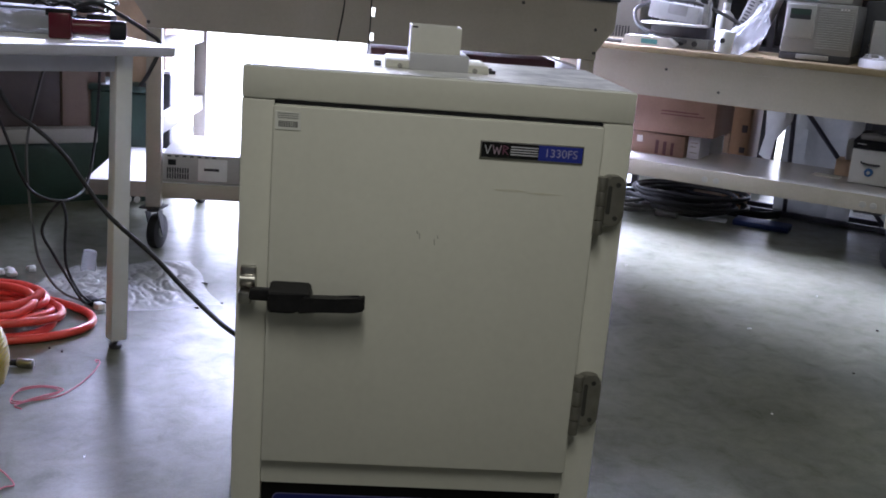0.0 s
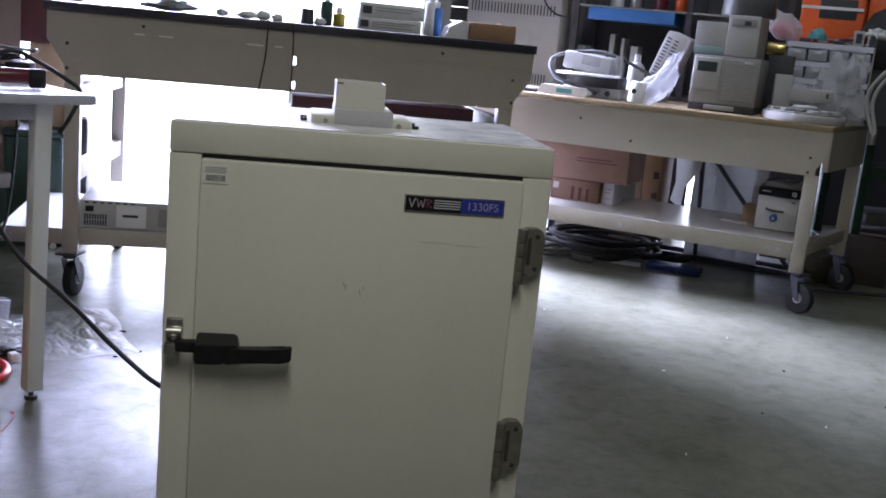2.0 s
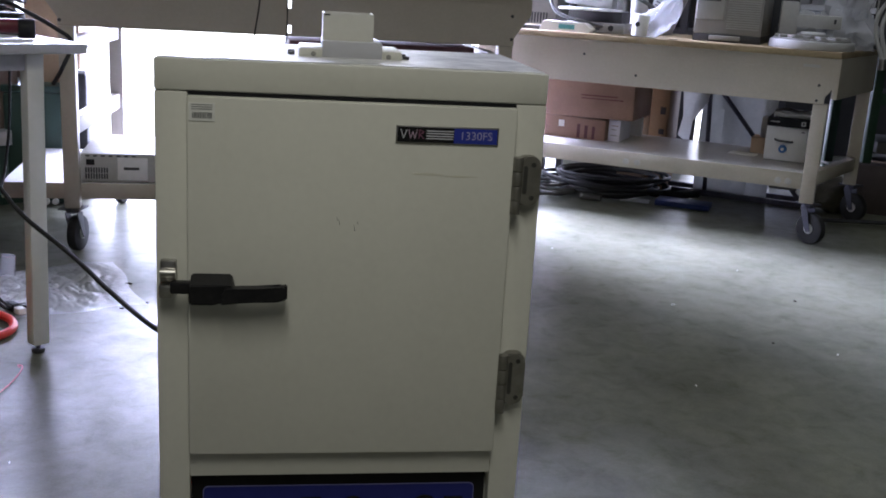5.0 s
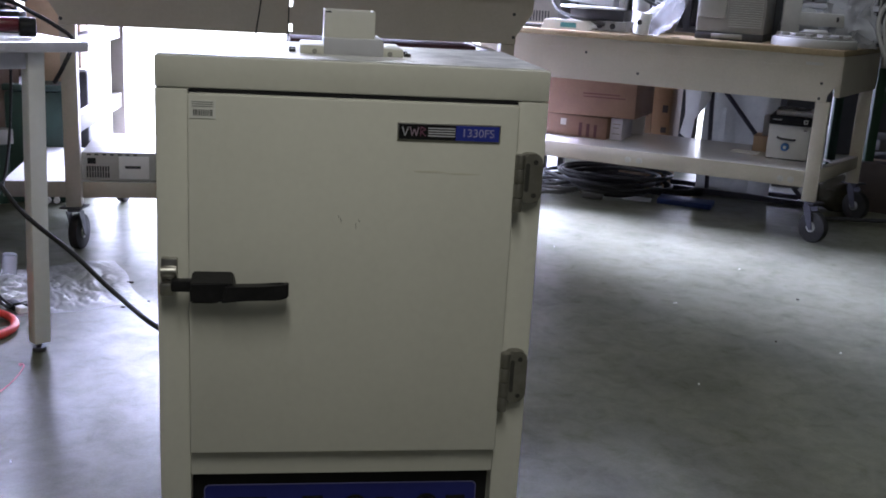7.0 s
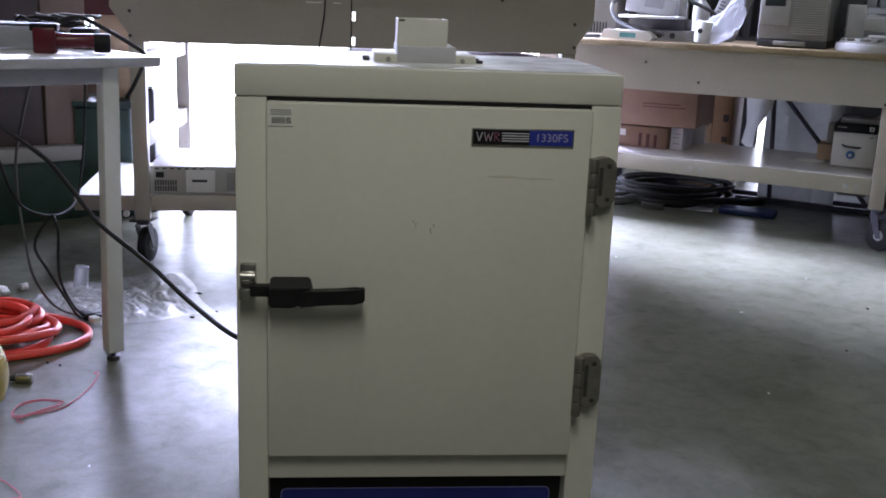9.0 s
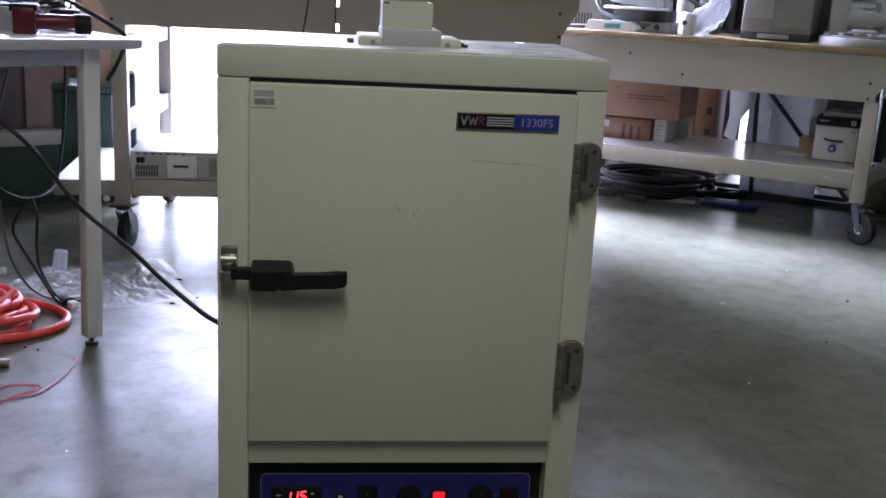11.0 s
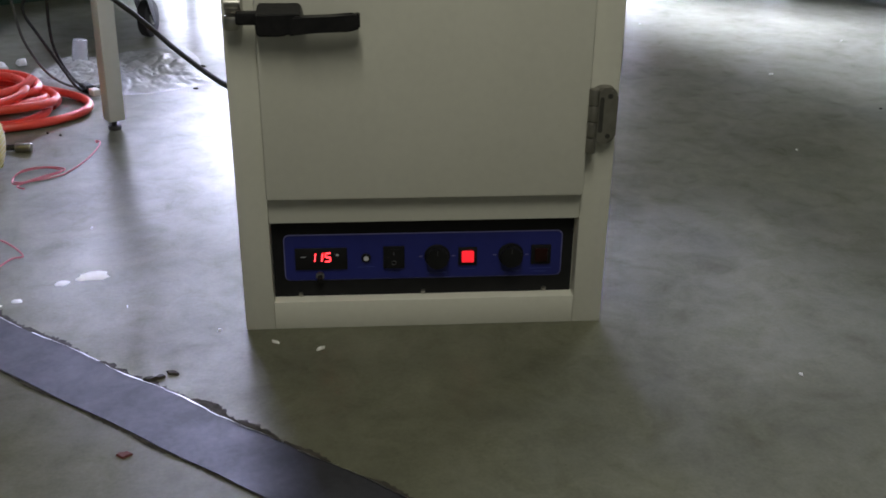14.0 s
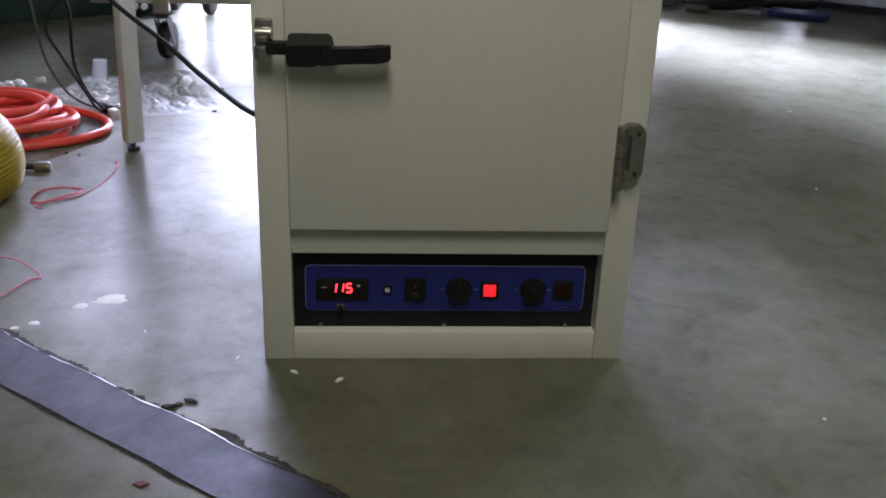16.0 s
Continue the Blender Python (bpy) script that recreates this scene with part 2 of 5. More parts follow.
M_DUST = mat("white_plaster", (0.84, 0.84, 0.83), (0.72, 0.72, 0.70), 0.38, scale=40, fine=200, bump=0.1)
M_CRUMB = mat("dark_grit", (0.025, 0.022, 0.019), (0.06, 0.052, 0.045), 0.9, scale=60, bump=0.5)
M_REDCHIP = mat("red_paint_chip", (0.13, 0.035, 0.03), (0.1, 0.025, 0.02), 0.7)
M_WALL = mat("painted_block_wall", (0.12, 0.118, 0.10), (0.10, 0.098, 0.085), 0.85, scale=2, fine=30, bump=0.2)
M_DARKWALL = mat("dark_painted_wall", (0.07, 0.068, 0.075), (0.05, 0.05, 0.056), 0.8, scale=2, fine=30, bump=0.2)
M_YARD = mat("pale_yard_concrete", (0.6, 0.6, 0.58), (0.52, 0.52, 0.5), 0.8, scale=1.5, fine=20, bump=0.1)
M_CEIL = mat("painted_deck", (0.12, 0.118, 0.10), (0.10, 0.098, 0.085), 0.85, scale=1.5)
M_SKYCARD = glow("bright_overcast", (0.93, 0.96, 1.0), 4.0)
M_TEAL = mat("teal_cloth", (0.10, 0.34, 0.38), (0.08, 0.27, 0.3), 0.7, scale=15)
M_GREYTEAL = mat("grey_teal_plastic", (0.26, 0.36, 0.36), (0.22, 0.31, 0.31), 0.5, scale=9)
M_OLIVE = mat("olive_sack", (0.07, 0.065, 0.04), (0.05, 0.046, 0.03), 0.7, scale=15)


# ---- building helpers ----
def bx(bm, x0, x1, y0, y1, z0, z1, bevel=0.0, seg=2):
    m = Matrix.Translation(((x0 + x1) / 2, (y0 + y1) / 2, (z0 + z1) / 2)) @ Matrix.Diagonal((x1 - x0, y1 - y0, z1 - z0, 1))
    r = bmesh.ops.create_cube(bm, size=1, matrix=m)
    if bevel:
        edges = list({e for v in r["verts"] for e in v.link_edges})
        bmesh.ops.bevel(bm, geom=edges, offset=bevel, segments=seg, affect="EDGES", profile=0.5)
    return bm


def cyl(bm, a, b, r0, r1=None, n=18, bevel=0.0):
    a, b = Vector(a), Vector(b)
    d = b - a
    m = Matrix.Translation((a + b) / 2) @ d.to_track_quat("Z", "Y").to_matrix().to_4x4()
    r = bmesh.ops.create_cone(bm, cap_ends=True, segments=n, radius1=r0, radius2=r0 if r1 is None else r1, depth=d.length, matrix=m)
    if bevel:
        edges = [e for e in {e for v in r["verts"] for e in v.link_edges} if any(len(f.verts) > 4 for f in e.link_faces)]
        bmesh.ops.bevel(bm, geom=edges, offset=bevel, segments=2, affect="EDGES", profile=0.5)
    return bm


def spline(pts, step=8, closed=False):
    """Points on a smooth curve through pts."""
    p = [Vector(q) for q in pts]
    n = len(p)
    out = []
    for i in range(n if closed else n - 1):
        a, b, c, d = (p[(i + k) % n] if closed else p[min(max(i + k, 0), n - 1)] for k in (-1, 0, 1, 2))
        for s in range(step):
            t = s / step
            out.append(0.5 * (2 * b + (c - a) * t + (2 * a - 5 * b + 4 * c - d) * t * t + (3 * b - a - 3 * c + d) * t ** 3))
    if not closed:
        out.append(p[-1])
    return out


def tube(bm, pts, r, n=8, closed=False):
    """A round tube along pts."""
    rings = []
    m = len(pts)
    up = Vector((0.13, 0.21, 0.97)).normalized()
    for i, p in enumerate(pts):
        a = pts[(i - 1) % m] if closed or i else pts[0]
        b = pts[(i + 1) % m] if closed or i < m - 1 else pts[-1]
        d = (b - a).normalized()
        s = d.cross(up)
        s = s.normalized() if s.length > 1e-4 else Vector((1, 0, 0))
        w = s.cross(d)
        rr = r(i / m) if callable(r) else r
        rings.append([bm.verts.new(p + (s * math.cos(6.2832 * k / n) + w * math.sin(6.2832 * k / n)) * rr) for k in range(n)])
    for i in range(m if closed else m - 1):
        a, b = rings[i], rings[(i + 1) % m]
        for k in range(n):
            bm.faces.new((a[k], a[(k + 1) % n], b[(k + 1) % n], b[k]))
    if not closed:
        bm.faces.new(rings[0])
        bm.faces.new(rings[-1])
    return bm


def prism(bm, outline, y0, y1):
    """An outline of (x, z) points, extruded from y0 to y1."""
    f = [bm.verts.new((x, y0, z)) for x, z in outline]
    b = [bm.verts.new((x, y1, z)) for x, z in outline]
    n = len(f)
    bm.faces.new(f)
    bm.faces.new(b[::-1])
    for i in range(n):
        bm.faces.new((f[i], f[(i + 1) % n], b[(i + 1) % n], b[i]))
    return bm


def rounded(x0, x1, z0, z1, r, n=5):
    """A rounded rectangle as (x, z) points."""
    out = []
    for cx, cz, a0 in ((x1 - r, z1 - r, 0), (x0 + r, z1 - r, 90), (x0 + r, z0 + r, 180), (x1 - r, z0 + r, 270)):
        for k in range(n + 1):
            a = radians(a0 + 90 * k / n)
            out.append((cx + r * math.cos(a), cz + r * math.sin(a)))
    return out


def mesh_of(name, bm, material, smooth=True):
    bmesh.ops.recalc_face_normals(bm, faces=bm.faces)
    me = bpy.data.meshes.new(name)
    bm.to_mesh(me)
    bm.free()
    me.materials.append(material)
    if smooth:
        me.polygons.foreach_set("use_smooth", [True] * len(me.polygons))
        me.set_sharp_from_angle(angle=radians(35))
    return me


def B():
    return bmesh.new()


def thing(name, m, label, category, group="", kind=""):
    e = new(name)
    e.empty_display_size = 0.05
    e.matrix_world = m
    return tagged(e, label, category, group, kind)


def part(name, bm, material, parent, label=""):
    o = new(name, mesh_of(name, bm, material))
    o.parent = parent
    if label:
        tagged(o, label)
    return o


def solid(name, bm, material, label, category, m=None, group="", kind=""):
    """A thing that is one mesh."""
    o = new(name, mesh_of(name, bm, material))
    if m is not None:
        o.matrix_world = m
    return tagged(o, label, category, group, kind)


def lettering(name, text, size, m, material, parent, label=""):
    c = bpy.data.curves.new(name, "FONT")
    c.body, c.size, c.extrude, c.align_x, c.align_y = text, size, 0.0004, "CENTER", "CENTER"
    t = new(name, c)
    bpy.context.view_layer.update()
    me = bpy.data.meshes.new_from_object(t)
    bpy.data.objects.remove(t)
    me.materials.clear()
    me.materials.append(material)
    o = new(name, me)
    o.parent = parent
    o.matrix_local = m
    if label:
        tagged(o, label)
    return o


def crumple(bm, w, d, h, n, seed, lift=0.0):
    """A crumpled sheet, w by d, up to h high, with an uneven rim."""
    rows = []
    for i in range(n + 1):
        row = []
        for j in range(n + 1):
            u, v = i / n * 2 - 1, j / n * 2 - 1
            q = Vector((u * 1.7 + seed, v * 1.7, seed * 0.37))
            k = 0.8 * abs(noise.noise(q)) + 0.4 * abs(noise.noise(q * 2.3)) + 0.16 * abs(noise.noise(q * 5.1))
            fall = max(0.0, 1 - max(abs(u), abs(v)) ** 4)
            wob = 1 + 0.22 * noise.noise(Vector((u, v, seed + 9)))
            row.append(bm.verts.new((u * w / 2 * wob, v * d / 2 * (1 + 0.22 * noise.noise(Vector((v, u, seed)))), lift + 0.002 + h * fall * k * 0.9)))
        rows.append(row)
    for i in range(n):
        for j in range(n):
            bm.faces.new((rows[i][j], rows[i + 1][j], rows[i + 1][j + 1], rows[i][j + 1]))
    return bm


def sack(bm, w, d, h, seed, n=22, lean=0.0, rough=0.35):
    """A crumpled closed bag that stands on z = 0."""
    r = bmesh.ops.create_uvsphere(bm, u_segments=n, v_segments=n // 2 + 4, radius=1)
    for v in r["verts"]:
        c = v.co.copy()
        k = 1 + rough * (noise.noise(c * 1.6 + Vector((seed, 0, 0))) + 0.7 * abs(noise.noise(c * 3.7 + Vector((0, seed, 0)))) - 0.2)
        z = max(c.z * k, -0.86)
        v.co = Vector((c.x * k * w / 2 + lean * (z + 0.86), c.y * k * d / 2, (z + 0.86) / 1.9 * h))
    return bm


# ---- setting ----
def slab(name, x0, x1, y0, y1, z0, z1, material, label):
    return solid(name, bx(B(), x0, x1, y0, y1, z0, z1), material, label, name.split("_")[0], kind="structure")


slab("floor", -4.2, 6.2, -5.2, 5.2, -0.15, 0.0, M_FLOOR, "worn grey concrete workshop floor with stains and scuffs")
slab("ground", -14, 16, 5.2, 30, -0.2, -0.02, M_YARD, "sunlit pale concrete yard outside the open door")
slab("wall_north_a", -4.4, -1.92, 4.40, 4.58, -0.15, 4.0, M_WALL, "painted block wall beside the open loading door")
slab("wall_north_head", -1.92, 0.70, 4.40, 4.58, 2.62, 4.0, M_WALL, "painted block wall above the open loading door")
slab("wall_return", 0.70, 0.78, 4.40, 5.40, -0.15, 4.0, M_WALL, "painted block wall beside the open loading door")
slab("wall_north_c", 1.76, 2.72, 5.2, 5.4, -0.15, 4.0, M_DARKWALL, "dark painted wall beside the roller door")
slab("wall_north_d", 2.72, 3.32, 5.2, 5.4, 1.0, 4.0, M_DARKWALL, "dark painted wall above an unseen opening added to back-light the sheet")
slab("wall_north_e", 3.32, 6.4, 5.2, 5.4, -0.15, 4.0, M_DARKWALL, "dark painted wall beside an unseen added opening")
slab("wall_north_lintel", 0.78, 1.76, 5.2, 5.4, 1.85, 4.0, M_DARKWALL, "dark wall above the roller door")
door = thing("door_1", pose(0.78, 5.25, 0.74), "dark half-raised steel roller door", "door", kind="structure")
for k in range(12):
    part("slat", bx(B(), 0.003, 0.977, 0.0, 0.02, 0.0925 * k, 0.0925 * k + 0.0885, 0.004), M_DARK, door)
slab("wall_west", -4.4, -4.2, -5.2, 5.2, -0.15, 4.0, M_WALL, "painted block wall of the workshop")
slab("wall_east", 6.2, 6.4, -5.2, 5.2, -0.15, 4.0, M_WALL, "painted block wall of the workshop")
slab("wall_south", -4.4, 6.4, -5.4, -5.2, -0.15, 4.0, M_WALL, "painted block wall behind the viewer")
slab("ceiling", -4.4, 6.4, -5.4, 5.4, 4.0, 4.15, M_CEIL, "painted metal deck ceiling of the workshop")
solid("backdrop", bx(B(), -3.0, 0.69, 5.0, 5.1, 0.0, 2.6), M_SKYCARD, "bright overcast distance seen through the loading door", "backdrop", kind="structure")
solid("backdrop", bx(B(), 0.9, 3.9, 5.9, 6.0, -0.02, 4.2), M_SKYCARD, "bright overcast distance seen under the roller door", "backdrop", kind="structure")
for i, (lx, ly) in enumerate(((-0.25, -2.0), (0.25, -3.2), (1.7, 2.1))):
    lum = thing("added_ceiling_light", pose(lx, ly, 3.83), "long luminaire added out of view under the ceiling", "light", "ceiling lights")
    bm = B()
    bx(bm, -0.15, -0.135, -0.75, 0.75, 0.0, 0.17)
    bx(bm, 0.135, 0.15, -0.75, 0.75, 0.0, 0.17)
    bx(bm, -0.15, 0.15, -0.75, 0.75, 0.03, 0.17)
    part("housing", bm, M_WHITE, lum)


# ---- the oven ----
def make_oven():
    W, H, D = 0.32, 0.94, 0.415
    oven = thing("laboratory_oven", pose(0, 0, 0), "cream enamelled laboratory oven standing on the concrete floor", "oven")
    for x0, x1 in ((-W, -0.268), (0.268, W)):
        part("side_panel", bx(B(), x0, x1, 0, D, 0, 0.887, 0.0025), M_CREAM, oven)
    part("bottom_rail", bx(B(), -0.268, 0.268, 0.0015, D, 0, 0.054, 0.001), M_CREAM, oven)
    part("middle_rail", bx(B(), -0.268, 0.268, 0.001, D, 0.208, 0.256, 0.0015), M_CREAM, oven)
    part("base_box", bx(B(), -0.268, 0.268, 0.03, D, 0.054, 0.208), M_CREAM, oven)
    part("chamber", bx(B(), -0.268, 0.268, 0.012, D, 0.256, 0.887), M_CREAM, oven)
    bm = B()
    bx(bm, -W, W, -0.001, D, 0.888, H, 0.004)
    part("top_cover", bm, M_CREAM, oven)
    # base colour paled in place of skylight; the grey smudges are dirt
    part("paled_dusty_top", bx(B(), -W + 0.006, W - 0.006, 0.008, D - 0.006, H - 0.002, H + 0.0015), M_CREAMTOP, oven, "dusty scuffed top of the oven, paled for the skylight on it")
    # black strip that paints the shade in the gap over the door
    part("door_gap_shade", bx(B(), -0.267, 0.267, -0.004, 0.02, 0.8825, 0.8875), M_BLACK, oven, "black strip painted for the shaded gap above the door")
    door = part("door", bx(B(), -0.2678, 0.2678, -0.02, 0.010, 0.259, 0.8822, 0.004), M_CREAM, oven)
    # scuffs on the door
    for x, z, s in ((-0.026, 0.690, 0.006), (-0.022, 0.686, 0.009), (0.003, 0.678, 0.011), (0.008, 0.684, 0.005)):
        part("scuff", cyl(B(), (x, -0.0202, z), (x + 0.0015, -0.0202, z - s), 0.0005, n=5), M_SCUFF, door, "small grey scuff mark")
    # faint brown smears under the maker's plate
    for x0, x1, z, h in ((0.095, 0.150, 0.768, 0.0022), (0.146, 0.210, 0.7655, 0.0014)):
        n = 9
        up = [(x0 + (x1 - x0) * k / n, z + h * math.sin(math.pi * k / n) * random.uniform(0.5, 1.3)) for k in range(n + 1)]
        dn = [(x, 2 * z - zz - h * random.uniform(0, 0.4)) for x, zz in reversed(up[1:-1])]
        part("smear", prism(B(), up + dn, -0.0203, -0.0198), M_SMEAR, door, "faint brown smear")
    # strike and handle
    bm = B()
    bx(bm, -0.313, -0.286, -0.014, 0.002, 0.566, 0.609, 0.004)
    bx(bm, -0.314, -0.290, -0.034, -0.002, 0.548, 0.572, 0.006)
    cyl(bm, (-0.312, -0.018, 0.588), (-0.287, -0.018, 0.588), 0.009, n=14)
    part("latch_strike", bm, M_CHROME, oven, "chrome latch strike")
    bm = B()
    prism(bm, [(-0.262, 0.545), (-0.224, 0.5445), (-0.204, 0.5515), (-0.189, 0.561), (-0.193, 0.579), (-0.196, 0.590), (-0.2615, 0.590), (-0.263, 0.566)], -0.056, -0.018)
    for v in bm.verts:
        if v.co.y < -0.05 and v.co.z > 0.588:
            v.co.z -= 0.011
    bmesh.ops.bevel(bm, geom=list(bm.edges), offset=0.0025, segments=2, affect="EDGES")
    handle = part("handle", bm, M_HANDLE, door, "black moulded lever handle")
    part("neck", bx(B(), -0.294, -0.258, -0.044, -0.026, 0.5595, 0.580, 0.004), M_HANDLE, handle)
    bm = B()
    prism(bm, [(-0.214, 0.547), (-0.165, 0.5520), (-0.122, 0.5525), (-0.1045, 0.5575), (-0.1045, 0.5815), (-0.117, 0.5765), (-0.150, 0.5765), (-0.185, 0.5755), (-0.205, 0.577)], -0.062, -0.042)
    bmesh.ops.bevel(bm, geom=list(bm.edges), offset=0.0025, segments=2, affect="EDGES")
    part("lever", bm, M_HANDLE, handle, "black moulded lever")
    # two hinges
    for z0, z1 in ((0.704, 0.803), (0.338, 0.449)):
        bm = B()
        prism(bm, rounded(0.274, 0.3145, z0 + 0.014, z1, 0.016), -0.020, 0.004)
        bmesh.ops.bevel(bm, geom=[e for e in bm.edges if abs(e.verts[0].co.y - e.verts[1].co.y) < 1e-5], offset=0.0035, segments=2, affect="EDGES")
        hinge = part("hinge", bm, M_HINGE, oven, "grey cast metal hinge")
        # flat dark piece; the shade of the recess is in its colour
        part("hinge_slot", prism(B(), rounded(0.2845, 0.2915, z0 + 0.034, z1 - 0.016, 0.0034), -0.0205, -0.0195), M_HINGESLOT, hinge, "recess of the hinge, its shade painted dark")
        bm = B()
        n = 4
        for k in range(n):
            a = z0 + (z1 - z0) * k / n
            b = z0 + (z1 - z0) * (k + 1) / n - 0.001
            cyl(bm, (0.2735, -0.022, a), (0.2735, -0.022, b), 0.0085, n=16, bevel=0.001)
        part("knuckle", bm, M_HINGE, hinge)
        for zz in (z0 + 0.028, z1 - 0.014):
            part("screw", cyl(B(), (0.301, -0.020, zz), (0.301, -0.0215, zz), 0.0042, n=12), M_HINGESLOT, hinge, "dark screw head")
    # maker's plate
    badge = part("maker_plate", bx(B(), 0.066, 0.237, -0.0225, -0.0195, 0.819, 0.849, 0.0012), M_CHROME, door, "metal plate, black and blue with pale lettering")
    part("plate_black", bx(B(), 0.0685, 0.162, -0.0232, -0.0215, 0.8215, 0.8465), M_BLACK, badge)
    part("plate_blue", bx(B(), 0.162, 0.2345, -0.0232, -0.0215, 0.8215, 0.8465), M_BLUEBADGE, badge)
    bm = B()
    for k in range(4):
        z = 0.8275 + k * 0.0042
        bx(bm, 0.116, 0.161, -0.0238, -0.0230, z, z + 0.0018)
    part("plate_stripes", bm, M_PRINT, badge)
    for zig, mm in (([(0.0735, 0.8425), (0.0785, 0.8275), (0.0835, 0.8425)], M_PRINT), ([(0.0865, 0.8425), (0.0900, 0.8275), (0.0935, 0.8395), (0.0970, 0.8275), (0.1005, 0.8425)], M_PLATEPINK), ([(0.1040, 0.8275), (0.1040, 0.8425), (0.1120, 0.8390), (0.1050, 0.8345), (0.1125, 0.8275)], M_PLATERED)):
        bm = B()
        for (xa, za), (xb, zb) in zip(zig, zig[1:]):
            cyl(bm, (xa, -0.0234, za), (xb, -0.0234, zb), 0.0009, n=6)
        part("plate_mark", bm, mm, badge)
    lettering("plate_number", "1330FS", 0.0190, pose(0.199, -0.0236, 0.8286, 90, 0, 0), M_PLATELILAC, badge)
    # inventory sticker
    sticker = part("sticker", bx(B(), -0.264, -0.2235, -0.0212, -0.0195, 0.8435, 0.8725), M_PAPER, door, "white inventory sticker with a bar code")
    bm = B()
    x = -0.2585
    while x < -0.229:
        w = random.choice((0.0006, 0.0010, 0.0016))
        bx(bm, x, x + w, -0.0217, -0.0211, 0.8478, 0.8575)
        x += w + random.choice((0.0006, 0.0010))
    part("bar_code", bm, M_INK, sticker)
    bm = B()
    for z in (0.8625, 0.8660, 0.8695):
        bx(bm, -0.2605, -0.2275, -0.0217, -0.0211, z - 0.0004, z + 0.0004)
    part("print_lines", bm, M_INK, sticker)
    # control panel, recessed
    panel = part("control_panel", bx(B(), -0.2675, 0.2655, 0.024, 0.031, 0.0545, 0.2075), M_BLACK, oven, "recessed black control panel with a blue field")
    bm = B()
    prism(bm, rounded(-0.248, 0.246, 0.0865, 0.176, 0.010), 0.0225, 0.0245)
    part("blue_border", bm, M_BORDER, panel, "thin pale border line")
    part("blue_field", prism(B(), rounded(-0.2465, 0.2445, 0.088, 0.1745, 0.009), 0.0215, 0.0243), M_BLUEPANEL, panel)
    disp = part("display", bx(B(), -0.229, -0.137, 0.018, 0.0225, 0.109, 0.151, 0.0015), M_BLACK, panel, "black digital temperature display lit red")
    SEG = {"1": "bc", "5": "afgcd"}
    h, w, t = 0.0165, 0.009, 0.0022
    for k, ch in enumerate("115"):
        ox, oz = -0.2035 + 0.0125 * k + (0.002 if ch == "5" else 0), 0.1255
        bm = B()
        for s in SEG[ch]:
            a = {"a": (0, w, h, h), "d": (0, w, 0, 0), "g": (0, w, h / 2, h / 2), "b": (w, w, h / 2, h), "c": (w, w, 0, h / 2), "f": (0, 0, h / 2, h), "e": (0, 0, 0, h / 2)}[s]
            x0, x1, z0, z1 = a[0], a[1], a[2], a[3]
            if z0 == z1:
                bx(bm, x0 + 0.0006, x1 - 0.0006, 0.0168, 0.0182, z0 - t / 2, z0 + t / 2)
            else:
                bx(bm, x0 - t / 2, x0 + t / 2, 0.0168, 0.0182, z0 + 0.0006, z1 - 0.0006)
        for v in bm.verts:
            v.co = Vector((v.co.x + ox + v.co.z * 0.12, v.co.y, v.co.z + oz))
        part("digit", bm, M_LED, disp)
    part("minus_mark", bx(B(), -0.219, -0.210, 0.0168, 0.0182, 0.1345, 0.1357), M_PRINT, disp)
    part("unit_mark", bx(B(), -0.157, -0.152, 0.0168, 0.0182, 0.1365, 0.1395), M_PRINT, disp)
    bm = B()
    cyl(bm, (-0.104, 0.023, 0.130), (-0.104, 0.018, 0.130), 0.0085, n=20, bevel=0.001)
    jack = part("fuse_cap", bm, M_BLACK, panel)
    bm = B()
    cyl(bm, (-0.104, 0.019, 0.130), (-0.104, 0.0165, 0.130), 0.0045, n=16)
    part("fuse_centre", bm, M_PRINT, jack)
    sw = part("power_switch", bx(B(), -0.074, -0.036, 0.017, 0.0225, 0.109, 0.152, 0.0015), M_BLACK, panel, "black rocker switch")
    bm = B()
    prism(bm, [(-0.066, 0.114), (-0.044, 0.114), (-0.044, 0.147), (-0.066, 0.147)], 0.012, 0.018)
    for v in bm.verts:
        if v.co.y < 0.014 and v.co.z > 0.13:
            v.co.y += 0.004
    part("rocker", bm, M_BLACK, sw)
    bm = B()
    tube(bm, [Vector((-0.055 + 0.004 * math.cos(a * 0.524), 0.0115, 0.123 + 0.004 * math.sin(a * 0.524))) for a in range(12)], 0.0006, 5, True)
    bx(bm, -0.0556, -0.0544, 0.0138, 0.0148, 0.136, 0.142)
    part("rocker_marks", bm, M_GREYMARK, sw)
    for kx in (0.022, 0.154):
        bm = B()
        cyl(bm, (kx, 0.023, 0.130), (kx, 0.018, 0.130), 0.0235, 0.0225, n=32, bevel=0.001)
        pts = 20
        ring = [(kx + (0.0185 + 0.0016 * (k % 2)) * math.cos(6.2832 * k / (2 * pts)), 0.130 + (0.0185 + 0.0016 * (k % 2)) * math.sin(6.2832 * k / (2 * pts))) for k in range(2 * pts)]
        prism(bm, ring, 0.006, 0.018)
        knob = part("knob", bm, M_BLACK, panel, "black fluted control knob")
        bm = B()
        bx(bm, kx - 0.0006, kx + 0.0006, 0.0054, 0.0065, 0.138, 0.147)
        part("pointer", bm, M_DARK, knob)
        for sx in (-1, 1):
            part("scale_mark", bx(B(), kx + sx * 0.029 - 0.003, kx + sx * 0.029 + 0.003, 0.0205, 0.0219, 0.1295, 0.1307), M_BORDER, panel)
    lamp = part("lamp_bezel", bx(B(), 0.0595, 0.0935, 0.018, 0.0225, 0.112, 0.147, 0.0015), M_BLACK, panel)
